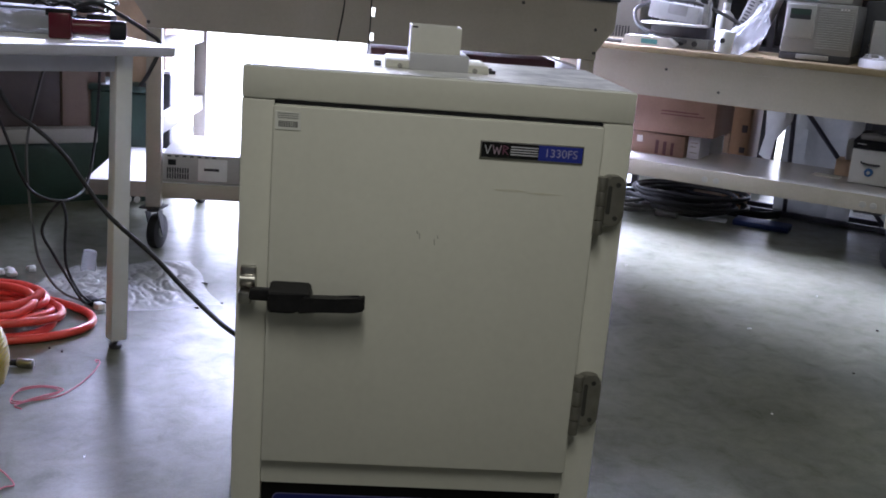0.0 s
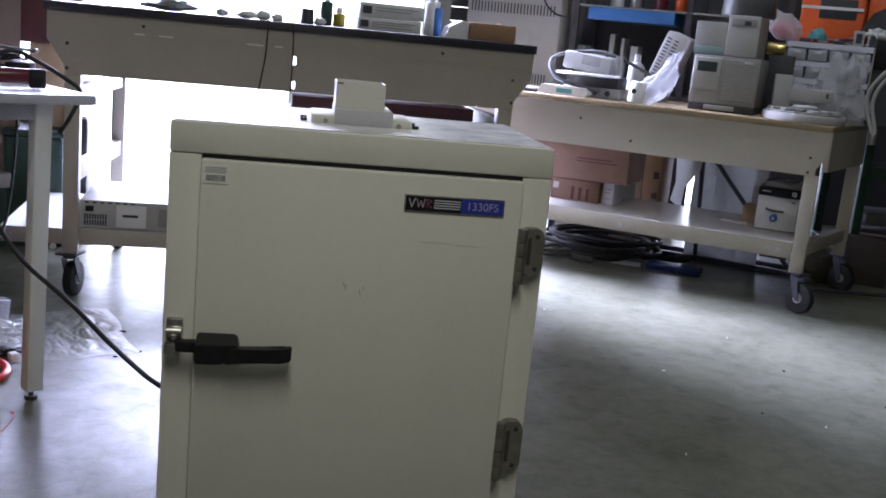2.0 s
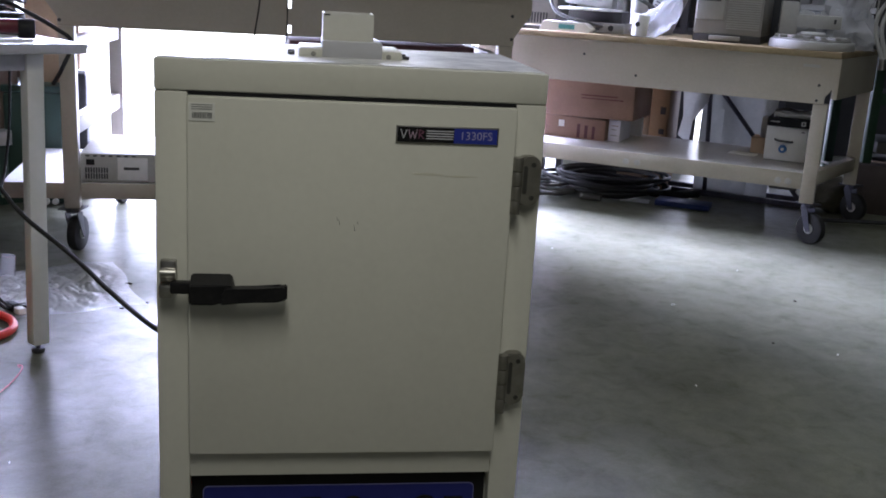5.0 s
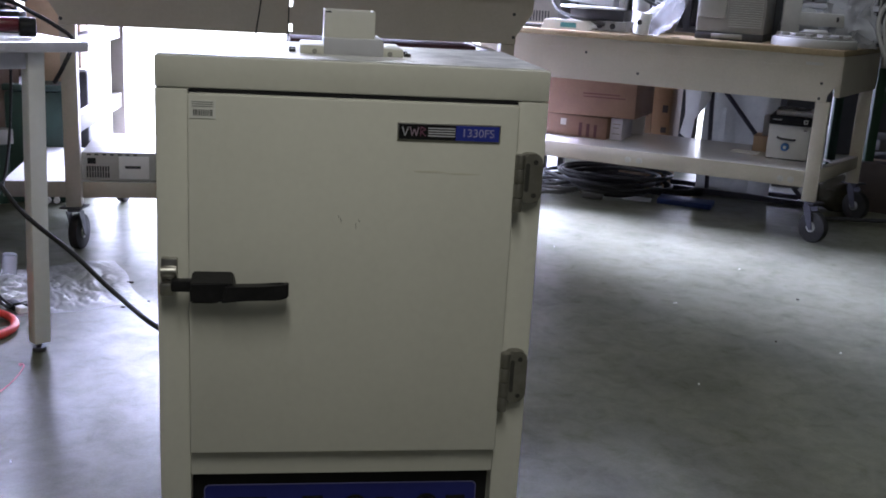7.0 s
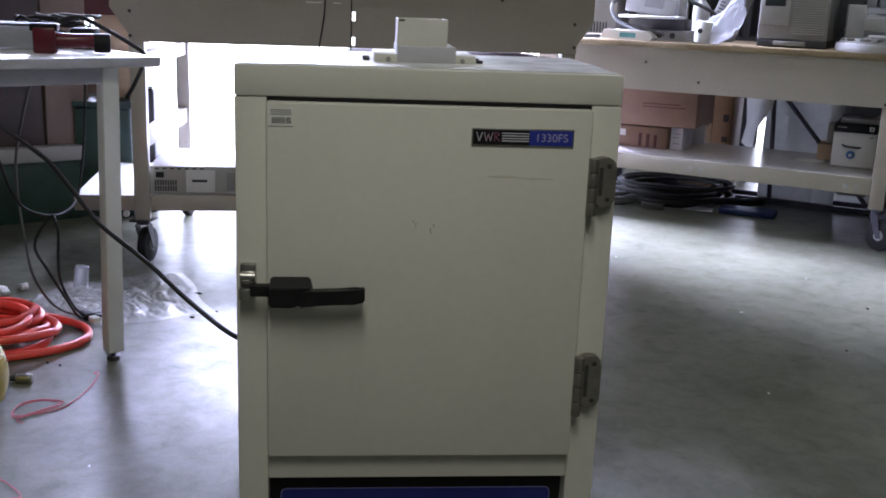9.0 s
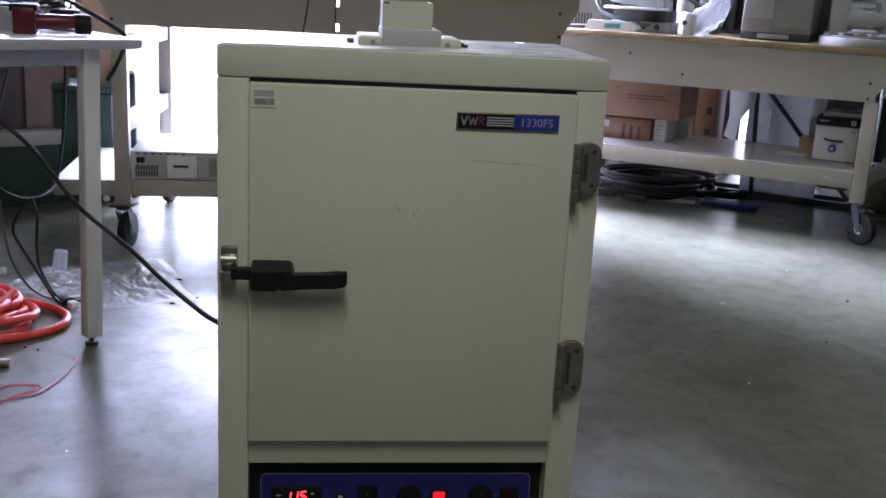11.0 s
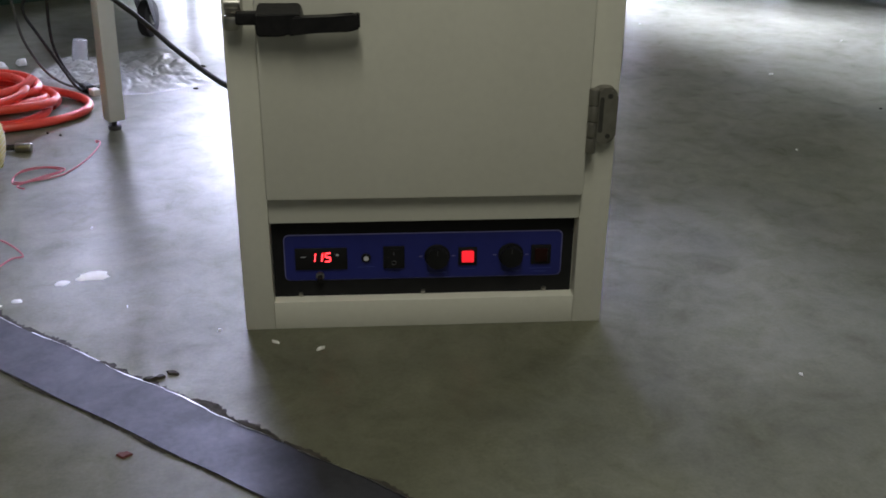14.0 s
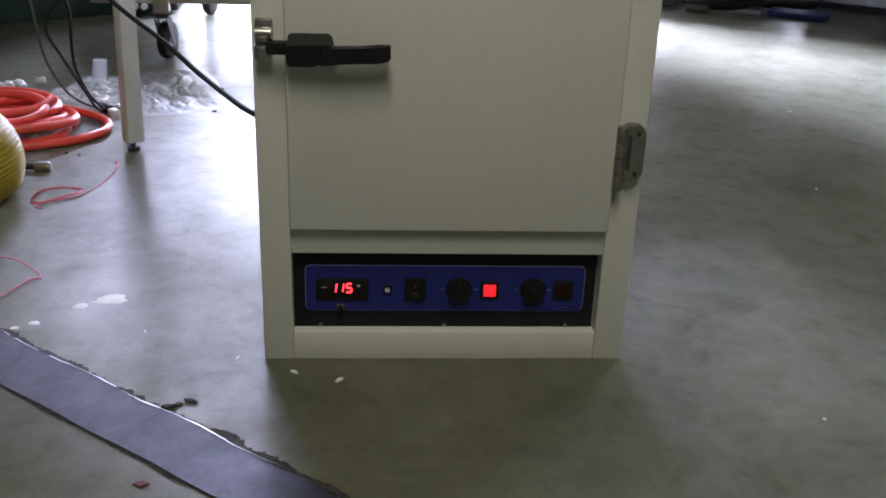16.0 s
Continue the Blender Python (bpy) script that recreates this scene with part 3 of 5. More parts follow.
    part("lamp_lens", bx(B(), 0.0655, 0.0875, 0.0145, 0.0185, 0.1185, 0.1415, 0.002), M_LAMP, lamp, "lit square red indicator lamp")
    lamp = part("lamp_bezel", bx(B(), 0.190, 0.226, 0.018, 0.0225, 0.111, 0.149, 0.0015), M_BLACK, panel)
    part("lamp_lens", bx(B(), 0.1965, 0.2195, 0.0145, 0.0185, 0.117, 0.143, 0.002), M_REDLENS, lamp, "unlit dark red indicator lamp")
    bm = B()
    cyl(bm, (-0.186, 0.023, 0.097), (-0.186, 0.015, 0.097), 0.0075, n=18, bevel=0.001)
    tog = part("toggle", bm, M_CHROME, panel, "small toggle with a metal collar")
    bm = B()
    cyl(bm, (-0.186, 0.017, 0.097), (-0.186, 0.004, 0.095), 0.0045, 0.005, n=14, bevel=0.001)
    part("toggle_lever", bm, M_BLACK, tog)
    for sx in (-0.222, -0.003, 0.217):
        bm = B()
        cyl(bm, (sx, 0.0245, 0.0595), (sx, 0.019, 0.0595), 0.0042, 0.0036, n=14, bevel=0.0006)
        part("panel_screw", bm, M_CHROME, panel)
    # small unreadable captions under the controls
    for cx, cw, cz in ((-0.104, 0.03, 0.1115), (-0.055, 0.014, 0.1015), (0.022, 0.034, 0.0975), (0.0765, 0.028, 0.1035), (0.154, 0.034, 0.0975), (0.208, 0.04, 0.1015), (0.208, 0.022, 0.0955)):
        part("caption", bx(B(), cx - cw / 2, cx + cw / 2, 0.0207, 0.0219, cz - 0.0006, cz + 0.0006), M_CAPTION, panel)
    # exhaust vent on the top: flange, collar and an open square stub
    vent = part("exhaust_vent", bx(B(), -0.093, 0.086, 0.128, 0.27, H, H + 0.0155, 0.0025), M_CREAM, oven, "cream exhaust vent with a square stub")
    # the collar's shaded front is put into a grey colour
    part("vent_collar", bx(B(), -0.0525, 0.0505, 0.125, 0.262, H + 0.0005, H + 0.0295, 0.002), M_SHADEGREY, vent, "collar of the vent, its front shade painted grey")
    bm = B()
    for x0, x1, y0, y1 in ((-0.052, 0.036, 0.150, 0.1525), (-0.052, 0.036, 0.2325, 0.235), (-0.052, -0.0495, 0.1525, 0.2325), (0.0335, 0.036, 0.1525, 0.2325)):
        bx(bm, x0, x1, y0, y1, H + 0.0295, H + 0.0757)
    stub = part("vent_stub", bm, M_CREAM, vent)
    part("stub_notch", bx(B(), -0.050, -0.040, 0.1490, 0.1505, H + 0.0715, H + 0.0742), M_DARK, stub)
    for bxx, byy in ((-0.106, 0.150), (-0.106, 0.195), (0.095, 0.150), (0.095, 0.205)):
        bm = B()
        cyl(bm, (bxx, byy, H + 0.0005), (bxx, byy, H + 0.007), 0.006, n=8)
        part("vent_bolt", bm, M_DARK, vent)
    for bxx in (-0.068, 0.062):
        part("vent_screw", cyl(B(), (bxx, 0.129, H + 0.006), (bxx, 0.1265, H + 0.006), 0.0045, n=10), M_GREY, vent)
    squash = Matrix.Diagonal((1, 1, 0.9935, 1))
    for o in oven.children_recursive:
        if o.name.split(".")[0] != "plate_number":
            o.data.transform(squash)
    return oven


make_oven()


# ---- benches ----
def caster(parent, x, y, top, r=0.062, turn=0.0, name="caster", metal=None):
    """A swivel caster that stands on the floor below a leg."""
    m = pose(x, y, 0, 0, 0, turn)
    bm = B()
    bx(bm, -0.045, 0.045, -0.04, 0.04, top - 0.006, top, 0.001)
    cyl(bm, (0, 0, top - 0.02), (0, 0, top - 0.004), 0.026, n=16)
    for s in (-1, 1):
        prism(bm, [(-0.022, top - 0.02), (0.022, top - 0.02), (0.048, r - 0.01), (0.030, r - 0.016), (0.018, r)], s * 0.024 - 0.0015, s * 0.024 + 0.0015)
    bmesh.ops.transform(bm, matrix=m, verts=bm.verts)
    c = part(name, bm, metal or M_ZINC, parent, "swivel caster, its metal darkened" if metal else "zinc swivel caster")
    bm = B()
    cyl(bm, (0.034, -0.017, r), (0.034, 0.017, r), r, n=28, bevel=0.006)
    bmesh.ops.transform(bm, matrix=m, verts=bm.verts)
    part("wheel", bm, M_RUBBER, c, "black rubber wheel")
    bm = B()
    cyl(bm, (0.034, -0.020, r), (0.034, 0.020, r), r * 0.34, n=20, bevel=0.002)
    bmesh.ops.transform(bm, matrix=m, verts=bm.verts)
    part("hub", bm, M_ZINC, c)
    return c


def apron(bm, L, z0, z1, foot, y0, y1):
    """A bench apron that narrows to the leg at both ends."""
    prism(bm, [(0, z1), (L, z1), (L, z1 - 0.10), (L - foot, z0 + 0.03), (L - foot, z0), (foot, z0), (foot, z0 + 0.03), (0, z1 - 0.10)], y0, y1)
    return bm


T_B = pose(-0.995, 2.178, 0, 0, 0, 3.0)


def make_back_bench():
    L, D = 1.80, 0.92
    bench = thing("rolling_bench", T_B, "beige steel rolling workbench with a black resin top", "workbench", "benches")
    part("benchtop", bx(B(), -0.012, L + 0.008, -0.012, D, 1.063, 1.095, 0.003), M_BLACKTOP, bench, "black resin benchtop")
    bm = B()
    z0, z1, ft = 0.842, 1.0625, 0.062
    prism(bm, [(0, z1), (0.871, z1), (0.871, z0), (ft, z0), (ft, z0 + 0.03), (0, z1 - 0.10)], 0, 0.025)
    prism(bm, [(0.884, z1), (L, z1), (L, z1 - 0.10), (L - ft, z0 + 0.03), (L - ft, z0), (0.884, z0)], 0, 0.025)
    for a, e in ((0.842, 0.851), (0.881, 0.941), (0.973, 1.0625)):
        bx(bm, 0.871, 0.884, 0, 0.025, a, e)
    fr = part("front_apron", bm, M_BEIGE, bench)
    part("apron_seam", bx(B(), 0.0, L, -0.0035, 0.0, 1.002, 1.0055), M_BEIGE, fr)
    # white dashes painted for the light that shows along the seam
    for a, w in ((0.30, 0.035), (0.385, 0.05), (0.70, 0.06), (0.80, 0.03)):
        part("seam_highlight", bx(B(), a, a + w, -0.0045, -0.0036, 1.0005, 1.0055), M_PAPER, fr, "bright dash painted as a highlight along the seam")
    for x, z in ((0.33, 1.032), (0.07, 0.95), (0.07, 0.862), (1.725, 0.955), (1.728, 0.868), (1.437, 1.035)):
        bm = B()
        cyl(bm, (x, -0.002, z), (x, 0.004, z), 0.0065, n=12)
        part("bolt_hole", bm, M_DARK, fr)
    part("rear_apron", apron(B(), L, 0.985, 1.0625, 0.062, D - 0.03, D - 0.005), M_BEIGE, bench)
    for x in (0.005, L - 0.03):
        part("side_apron", bx(B(), x, x + 0.025, 0.026, D - 0.031, 0.985, 1.0625), M_BEIGE, bench)
    for x in (0.062, L - 0.118):
        inset = 0.075 if x < 0.5 else 0.0  # the rear leg stands further in than the front one
        for y, xx in ((0.004, x), (D - 0.085, x + inset)):
            part("leg", bx(B(), xx, xx + 0.055, y, y + 0.055, 0.175, 0.984 if y > 0.1 else 0.841, 0.003), M_BEIGE, bench)
            # dark metal stands in for the backlit shade on the forks
            caster(bench, xx + 0.027, y + 0.027, 0.175, r=0.068, turn=75 if x < 0.5 else 20, metal=M_DARK)
        for z0, z1 in ((0.445, 0.51), (0.745, 0.80)):
            bm = bx(B(), x + 0.008, x + 0.047, 0.060, D - 0.086, z0, z1, 0.002)
            for v in bm.verts:
                v.co.x += inset * (v.co.y - 0.03) / (D - 0.09)
            part("side_rail", bm, M_BEIGE, bench)
    sh = part("lower_shelf", bx(B(), -0.165, L - 0.07, 0.064, D - 0.11, 0.255, 0.2595), M_WHITE, bench, "pale lower shelf")
    part("shelf_edge", bx(B(), -0.165, L - 0.07, 0.060, 0.0638, 0.20, 0.2595, 0.001), M_BEIGE, sh)
    part("shelf_edge", bx(B(), -0.1688, -0.1652, 0.064, D - 0.11, 0.20, 0.2595, 0.001), M_BEIGE, sh)
    for x in (-0.01, 0.022):
        bm = B()
        cyl(bm, (x, 0.066, 0.188), (x, 0.056, 0.188), 0.012, n=16)
        part("socket", bm, M_PAPER, sh, "white round socket")
    return bench


make_back_bench()

T_R = pose(2.301, 2.532, 0, 0, 0, -32)


def make_right_bench():
    L, D = 1.75, 0.78
    bench = thing("rolling_bench", T_R, "beige steel rolling workbench with a worn hardboard top", "workbench", "benches")
    E, S = -0.040, 0.10
    bm = bx(B(), -L - 0.01, 0.0, -0.012, D, 0.839, 0.867, 0.003)
    for v in bm.verts:  # the end runs at a slant
        if v.co.x > -0.5:
            v.co.x += E + (S - E) * v.co.y / D
    part("benchtop", bm, M_WOODTOP, bench, "worn tan hardboard top")
    bm = apron(B(), L + E, 0.637, 0.8385, 0.048, 0, 0.025)
    bmesh.ops.translate(bm, verts=bm.verts, vec=(-L, 0, 0))
    fr = part("front_apron", bm, M_BEIGE, bench)
    part("apron_seam", bx(B(), -L, E, -0.0035, 0, 0.784, 0.7875), M_BEIGE, fr)
    part("label_holder", bx(B(), -0.195, -0.123, -0.003, 0, 0.796, 0.808), M_PALE, fr, "pale label holder")
    for x, z in ((-0.118, 0.719), (-0.12, 0.652), (-0.94, 0.69), (-1.2, 0.77)):
        bm = B()
        cyl(bm, (x, -0.0025, z), (x, 0.004, z), 0.0065, n=12)
        part("bolt_hole", bm, M_DARK, fr)
    bm = apron(B(), L, 0.70, 0.8385, 0.048, D - 0.03, D - 0.005)
    bmesh.ops.translate(bm, verts=bm.verts, vec=(-L, 0, 0))
    part("rear_apron", bm, M_BEIGE, bench)
    for x, lo in ((E - 0.028, 0.66), (-L + 0.003, 0.72)):
        bm = bx(B(), x, x + 0.025, 0.026, D - 0.031, lo, 0.8385)
        for v in bm.verts:
            v.co.x += (S - E) * v.co.y / D if x > -0.5 else 0.0
        part("side_apron", bm, M_BEIGE, bench)
    for x, xr in ((-0.132, 0.020), (-L + 0.05, -L + 0.05)):
        for y, xx in ((0.004, x), (D - 0.095, xr)):
            part("leg", bx(B(), xx, xx + 0.062, y, y + 0.062, 0.185, 0.636 if y < 0.1 else 0.699, 0.003), M_BEIGE, bench)
            caster(bench, xx + 0.040, y + 0.031, 0.185, r=0.072, turn=-35 if x > -0.5 else 140, metal=M_STEEL)
        bm = bx(B(), x + 0.012, x + 0.050, 0.068, D - 0.096, 0.262, 0.325, 0.002)
        for v in bm.verts:
            v.co.x += (xr - x) * (v.co.y - 0.03) / (D - 0.1)
        part("side_rail", bm, M_BEIGE, bench)
    # colour lightened for daylight sheen that does not reach the shelf
    sh = part("lower_shelf", bx(B(), -L + 0.03, -0.134, 0.006, D - 0.10, 0.317, 0.323), M_SHELFTOP, bench, "glossy steel lower shelf, paled for its sheen")
    part("shelf_edge", bx(B(), -L + 0.03, -0.134, 0.001, 0.0057, 0.248, 0.323, 0.001), M_BEIGE, sh)
    for x in (-0.945, -0.89, -0.235, -0.19):
        bm = B()
        cyl(bm, (x, 0.001, 0.277), (x, -0.004, 0.277), 0.0145, n=20, bevel=0.001)
        part("socket", bm, M_PALE, sh, "white round socket outlet")
    part("shelf_slot", bx(B(), -0.27, -0.15, 0.01, 0.03, 0.236, 0.246), M_DARK, sh)
    return bench


make_right_bench()


def make_desk():
    desk = thing("work_table", pose(-0.645, 1.176, 0, 0, 0, 36), "white laminate work table with square metal legs", "table")
    L, D = 1.4, 0.62
    part("tabletop", bx(B(), -L, 0, 0, D, 0.832, 0.859, 0.004), M_DESK, desk)
    # edge and rails are white laminate too; their shade is painted grey-lavender
    part("shaded_edge", bx(B(), -L, 0.0, -0.003, 0.0005, 0.8335, 0.8575, 0.001), M_SHADEGREY, desk, "table edge, its shade painted grey")
    part("shaded_edge", bx(B(), -0.0005, 0.003, 0.0, D, 0.8335, 0.8575, 0.001), M_SHADEGREY, desk, "table edge, its shade painted grey")
    for y in (0.045, D - 0.075):
        part("rail", bx(B(), -L + 0.06, -0.10, y, y + 0.025, 0.787, 0.8315), M_SHADEGREY, desk)
    for x in (-0.125, -L + 0.06):
        part("end_rail", bx(B(), x, x + 0.025, 0.071, D - 0.076, 0.787, 0.8315), M_SHADEGREY, desk)
    for x, y in ((-0.162, 0.044), (-L + 0.13, 0.044), (-0.66, D - 0.1), (-L + 0.13, D - 0.1)):
        bm = bx(B(), x + 0.003, x + 0.049, y, y + 0.046, 0.028, 0.8314, 0.004)
        for v in bm.verts:  # the legs splay a little
            v.co.x, v.co.y = v.co.x + 0.016 * v.co.z, v.co.y - 0.012 * v.co.z
        leg = part("leg", bm, M_DESK, desk)
        bm = B()
        cyl(bm, (x + 0.026, y + 0.026, 0), (x + 0.026, y + 0.026, 0.012), 0.018, n=16, bevel=0.002)
        cyl(bm, (x + 0.026, y + 0.026, 0.012), (x + 0.026, y + 0.026, 0.029), 0.007, n=10)
        part("levelling_foot", bm, M_DARK, leg, "dark levelling foot")
    return desk


make_desk()


# ---- things on and under the far bench ----
def carton(name, m, w, d, h, material, label, flaps=False, tape=True, marks=()):
    """A cardboard box that stands on z = 0 of m; x runs along its front, y to its back."""
    box = thing(name, m, label, "box")
    part("body", bx(B(), 0, w, 0, d, 0, h, 0.004), material, box)
    if tape:
        part("tape", bx(B(), 0, w, d / 2 - 0.025, d / 2 + 0.025, h + 0.0002, h + 0.0012), M_CARTONLIGHT, box)
    for x0, x1, z0, z1, mm in marks:
        part("print", bx(B(), x0, x1, -0.0012, 0.0, z0, z1), mm, box)
    if flaps:
        for y, a in ((0.0, -1), (d, 1)):
            bm = bx(B(), 0.005, w - 0.005, -0.002, 0.002, 0, d * 0.4)
            bmesh.ops.transform(bm, matrix=pose(0, y, h, 50 * a, 0, 0), verts=bm.verts)
            part("flap", bm, material, box)
    return box


def make_old_computer():
    pc = thing("desktop_computer", T_B @ pose(0.112, 0.075, 0.2595), "flat beige desktop computer on the lower shelf", "computer")
    part("case", bx(B(), 0, 0.44, 0, 0.46, 0.004, 0.112, 0.004), M_PALE, pc)
    part("drive_bay", bx(B(), 0.135, 0.245, -0.004, 0.004, 0.012, 0.098, 0.002), M_WHITE, pc)
    part("drive_slot", bx(B(), 0.158, 0.215, -0.0065, -0.003, 0.052, 0.062, 0.001), M_DARK, pc)
    part("power_socket", bx(B(), 0.022, 0.052, -0.003, 0.004, 0.068, 0.09, 0.002), M_BLACK, pc)
    for r in range(2):
        for k in range(9):
            x = 0.018 + k * 0.0095
            part("vent_slit", bx(B(), x, x + 0.006, -0.002, 0.003, 0.016 + r * 0.023, 0.036 + r * 0.023), M_DARK, pc)
    for k in range(7):
        x = 0.02 + k * 0.028
        part("port", bx(B(), x, x + 0.014, -0.002, 0.003, 0.1005, 0.1065), M_DARK, pc)
    part("grey_cover", bx(B(), 0.29, 0.40, -0.003, 0.003, 0.02, 0.09, 0.001), M_GREY, pc)
    for x in (0.03, 0.41):
        for y in (0.03, 0.43):
            part("foot", cyl(B(), (x, y, 0), (x, y, 0.006), 0.012, n=12), M_RUBBER, pc)


make_old_computer()
carton("storage_crate", T_B @ pose(0.885, 0.16, 0.2595), 0.735, 0.46, 0.5585, M_MAROON, "large dark maroon case stored on the lower shelf", tape=False)

TOP_B = 1.095


def on_back(x, y, turn=0.0):
    return T_B @ pose(x, y, TOP_B, 0, 0, turn)


carton("carton", on_back(1.618, 0.36, 2), 0.20, 0.16, 0.072, M_CARTON, "small brown cardboard box on the black benchtop", tape=False)
bm = B()
prism(bm, [(0, 0), (0.10, 0), (0.10, 0.07), (0.07, 0.075), (0.02, 0.045)], 0, 0.12)
solid("folded_paper", bm, M_PAPER, "folded white paper sleeve on the black benchtop", "paper", on_back(1.515, 0.38))
bm = B()
sack(bm, 0.055, 0.05, 0.075, 4.0, 14)
solid("cloth_tag", bm, M_CARTONLIGHT, "small tan rag at the end of the benchtop", "rag", on_back(1.765, 0.45) @ pose(0.0, 0, 0))
bx_m = on_back(1.155, 0.45)
carton("flat_carton", bx_m, 0.27, 0.24, 0.052, M_PAPER, "flat white carton with grey print", tape=False, marks=((0.01, 0.045, 0.012, 0.04, M_INK), (0.06, 0.24, 0.034, 0.037, M_GREY), (0.06, 0.22, 0.025, 0.028, M_GREY), (0.06, 0.23, 0.014, 0.017, M_GREY)))
carton("flat_carton", on_back(1.16, 0.452) @ pose(0, 0, 0.053, 0, 0, 1), 0.275, 0.235, 0.06, M_PAPER, "flat white carton with grey print", tape=False, marks=((0.012, 0.05, 0.014, 0.046, M_INK), (0.07, 0.25, 0.04, 0.043, M_GREY), (0.07, 0.22, 0.028, 0.031, M_GREY)))
bm = B()
cyl(bm, (0, 0, 0), (0, 0, 0.06), 0.027, 0.024, n=20, bevel=0.003)
solid("dark_cup", bm, M_DARK, "dark plastic cup on the black benchtop", "cup", on_back(0.938, 0.36))
bm = B()
sack(bm, 0.2, 0.16, 0.05, 2.3, 24)
solid("plastic_bag", bm, M_SHEET, "crumpled clear bag lying on the black benchtop", "bag", on_back(0.40, 0.35))
for x, w, s in ((0.60, 0.05, 1.1), (0.70, 0.08, 5.2), (0.76, 0.06, 7.7), (0.815, 0.05, 3.1), (0.985, 0.05, 9.4)):
    solid("paper_scrap", sack(B(), w, 0.05, 0.018 + 0.01 * (s % 2), s, 12), M_PAPER, "crumpled scrap of white paper on the benchtop", "scrap", on_back(x, 0.30), "scraps")
for x, mm, hh in ((1.03, M_GREENFRAME, 0.10), (1.085, M_YELLOW, 0.055), (1.48, M_WHITE, 0.14), (1.505, M_BLUE, 0.12)):
    b = thing("bottle", on_back(x, 0.55), "small plastic bottle on the black benchtop", "bottle", "bottles")
    part("body", cyl(B(), (0, 0, 0), (0, 0, hh), 0.026, n=18, bevel=0.006), mm, b)
    part("cap", cyl(B(), (0, 0, hh), (0, 0, hh + 0.025), 0.013, n=14, bevel=0.002), M_WHITE, b)
# two thin cables that hang over the apron
solid("hanging_cable", tube(B(), spline([(0.772, -0.015, 1.098), (0.772, -0.018, 1.05), (0.768, -0.012, 0.96), (0.755, -0.010, 0.87), (0.748, -0.010, 0.825)]), 0.0028, 6), M_RUBBER, "thin black cable hanging over the apron", "cable", T_B, "cables")
solid("hanging_cable", tube(B(), spline([(0.862, -0.015, 1.098), (0.866, -0.018, 1.05), (0.869, -0.010, 0.96), (0.868, -0.010, 0.86), (0.866, -0.010, 0.80)]), 0.0028, 6), M_RUBBER, "thin black cable hanging over the apron", "cable", T_B, "cables")


# ---- things on the right bench ----
TOP_R = 0.867


def on_right(u, v, turn=0.0):
    return T_R @ pose(u, v, TOP_R, 0, 0, turn)


def make_chromatograph():
    gc = thing("laboratory_instrument", on_right(-0.727, 0.17), "grey stacked laboratory instrument with a louvred front", "instrument")
    part("base", bx(B(), 0.0, 0.312, 0.0, 0.36, 0, 0.035, 0.004), M_DARK, gc)
    low = part("lower_module", bx(B(), 0, 0.312, 0.0, 0.36, 0.035, 0.262, 0.006), M_GREY, gc)
    bez = part("control_door", bx(B(), 0.008, 0.137, -0.020, 0.002, 0.10, 0.252, 0.006), M_PALE, low, "pale control door")
    part("screen", bx(B(), 0.026, 0.118, -0.0225, -0.018, 0.185, 0.232, 0.003), M_DARK, low, "dark display window")
    part("screen_glow", bx(B(), 0.030, 0.114, -0.0235, -0.0222, 0.206, 0.229), M_GREEN, low)
    for k in range(18):
        z = 0.062 + k * 0.0106
        part("louvre", bx(B(), 0.150, 0.300, -0.005, 0.002, z, z + 0.0055, 0.001), M_PALE, low)
    for k in range(3):
        part("badge", bx(B(), 0.24 + k * 0.014, 0.25 + k * 0.014, -0.006, -0.004, 0.236, 0.244), M_PAPER, low)
    part("foot_plate", bx(B(), 0.08, 0.22, -0.03, 0.0, 0.008, 0.03, 0.003), M_GREY, gc)
    up = part("upper_module", bx(B(), -0.012, 0.135, 0.02, 0.34, 0.264, 0.418, 0.006), M_PALE, gc)
    part("teal_band", bx(B(), -0.010, 0.133, 0.016, 0.021, 0.268, 0.302, 0.002), M_GREYTEAL, up, "grey-teal band")
    up2 = part("upper_module", bx(B(), 0.137, 0.285, 0.005, 0.34, 0.264, 0.456, 0.006), M_PALE, gc)
    part("recess", bx(B(), 0.152, 0.270, 0.0015, 0.0065, 0.405, 0.442, 0.002), M_GREY, up2)
    part("recess_window", bx(B(), 0.212, 0.242, 0.0, 0.005, 0.412, 0.432, 0.001), M_DARK, up2)
    part("top_cover", cyl(B(), (0.20, 0.17, 0.456), (0.20, 0.17, 0.60), 0.13, 0.12, n=28, bevel=0.01), M_COVER, gc, "grey rounded cover on top")


make_chromatograph()


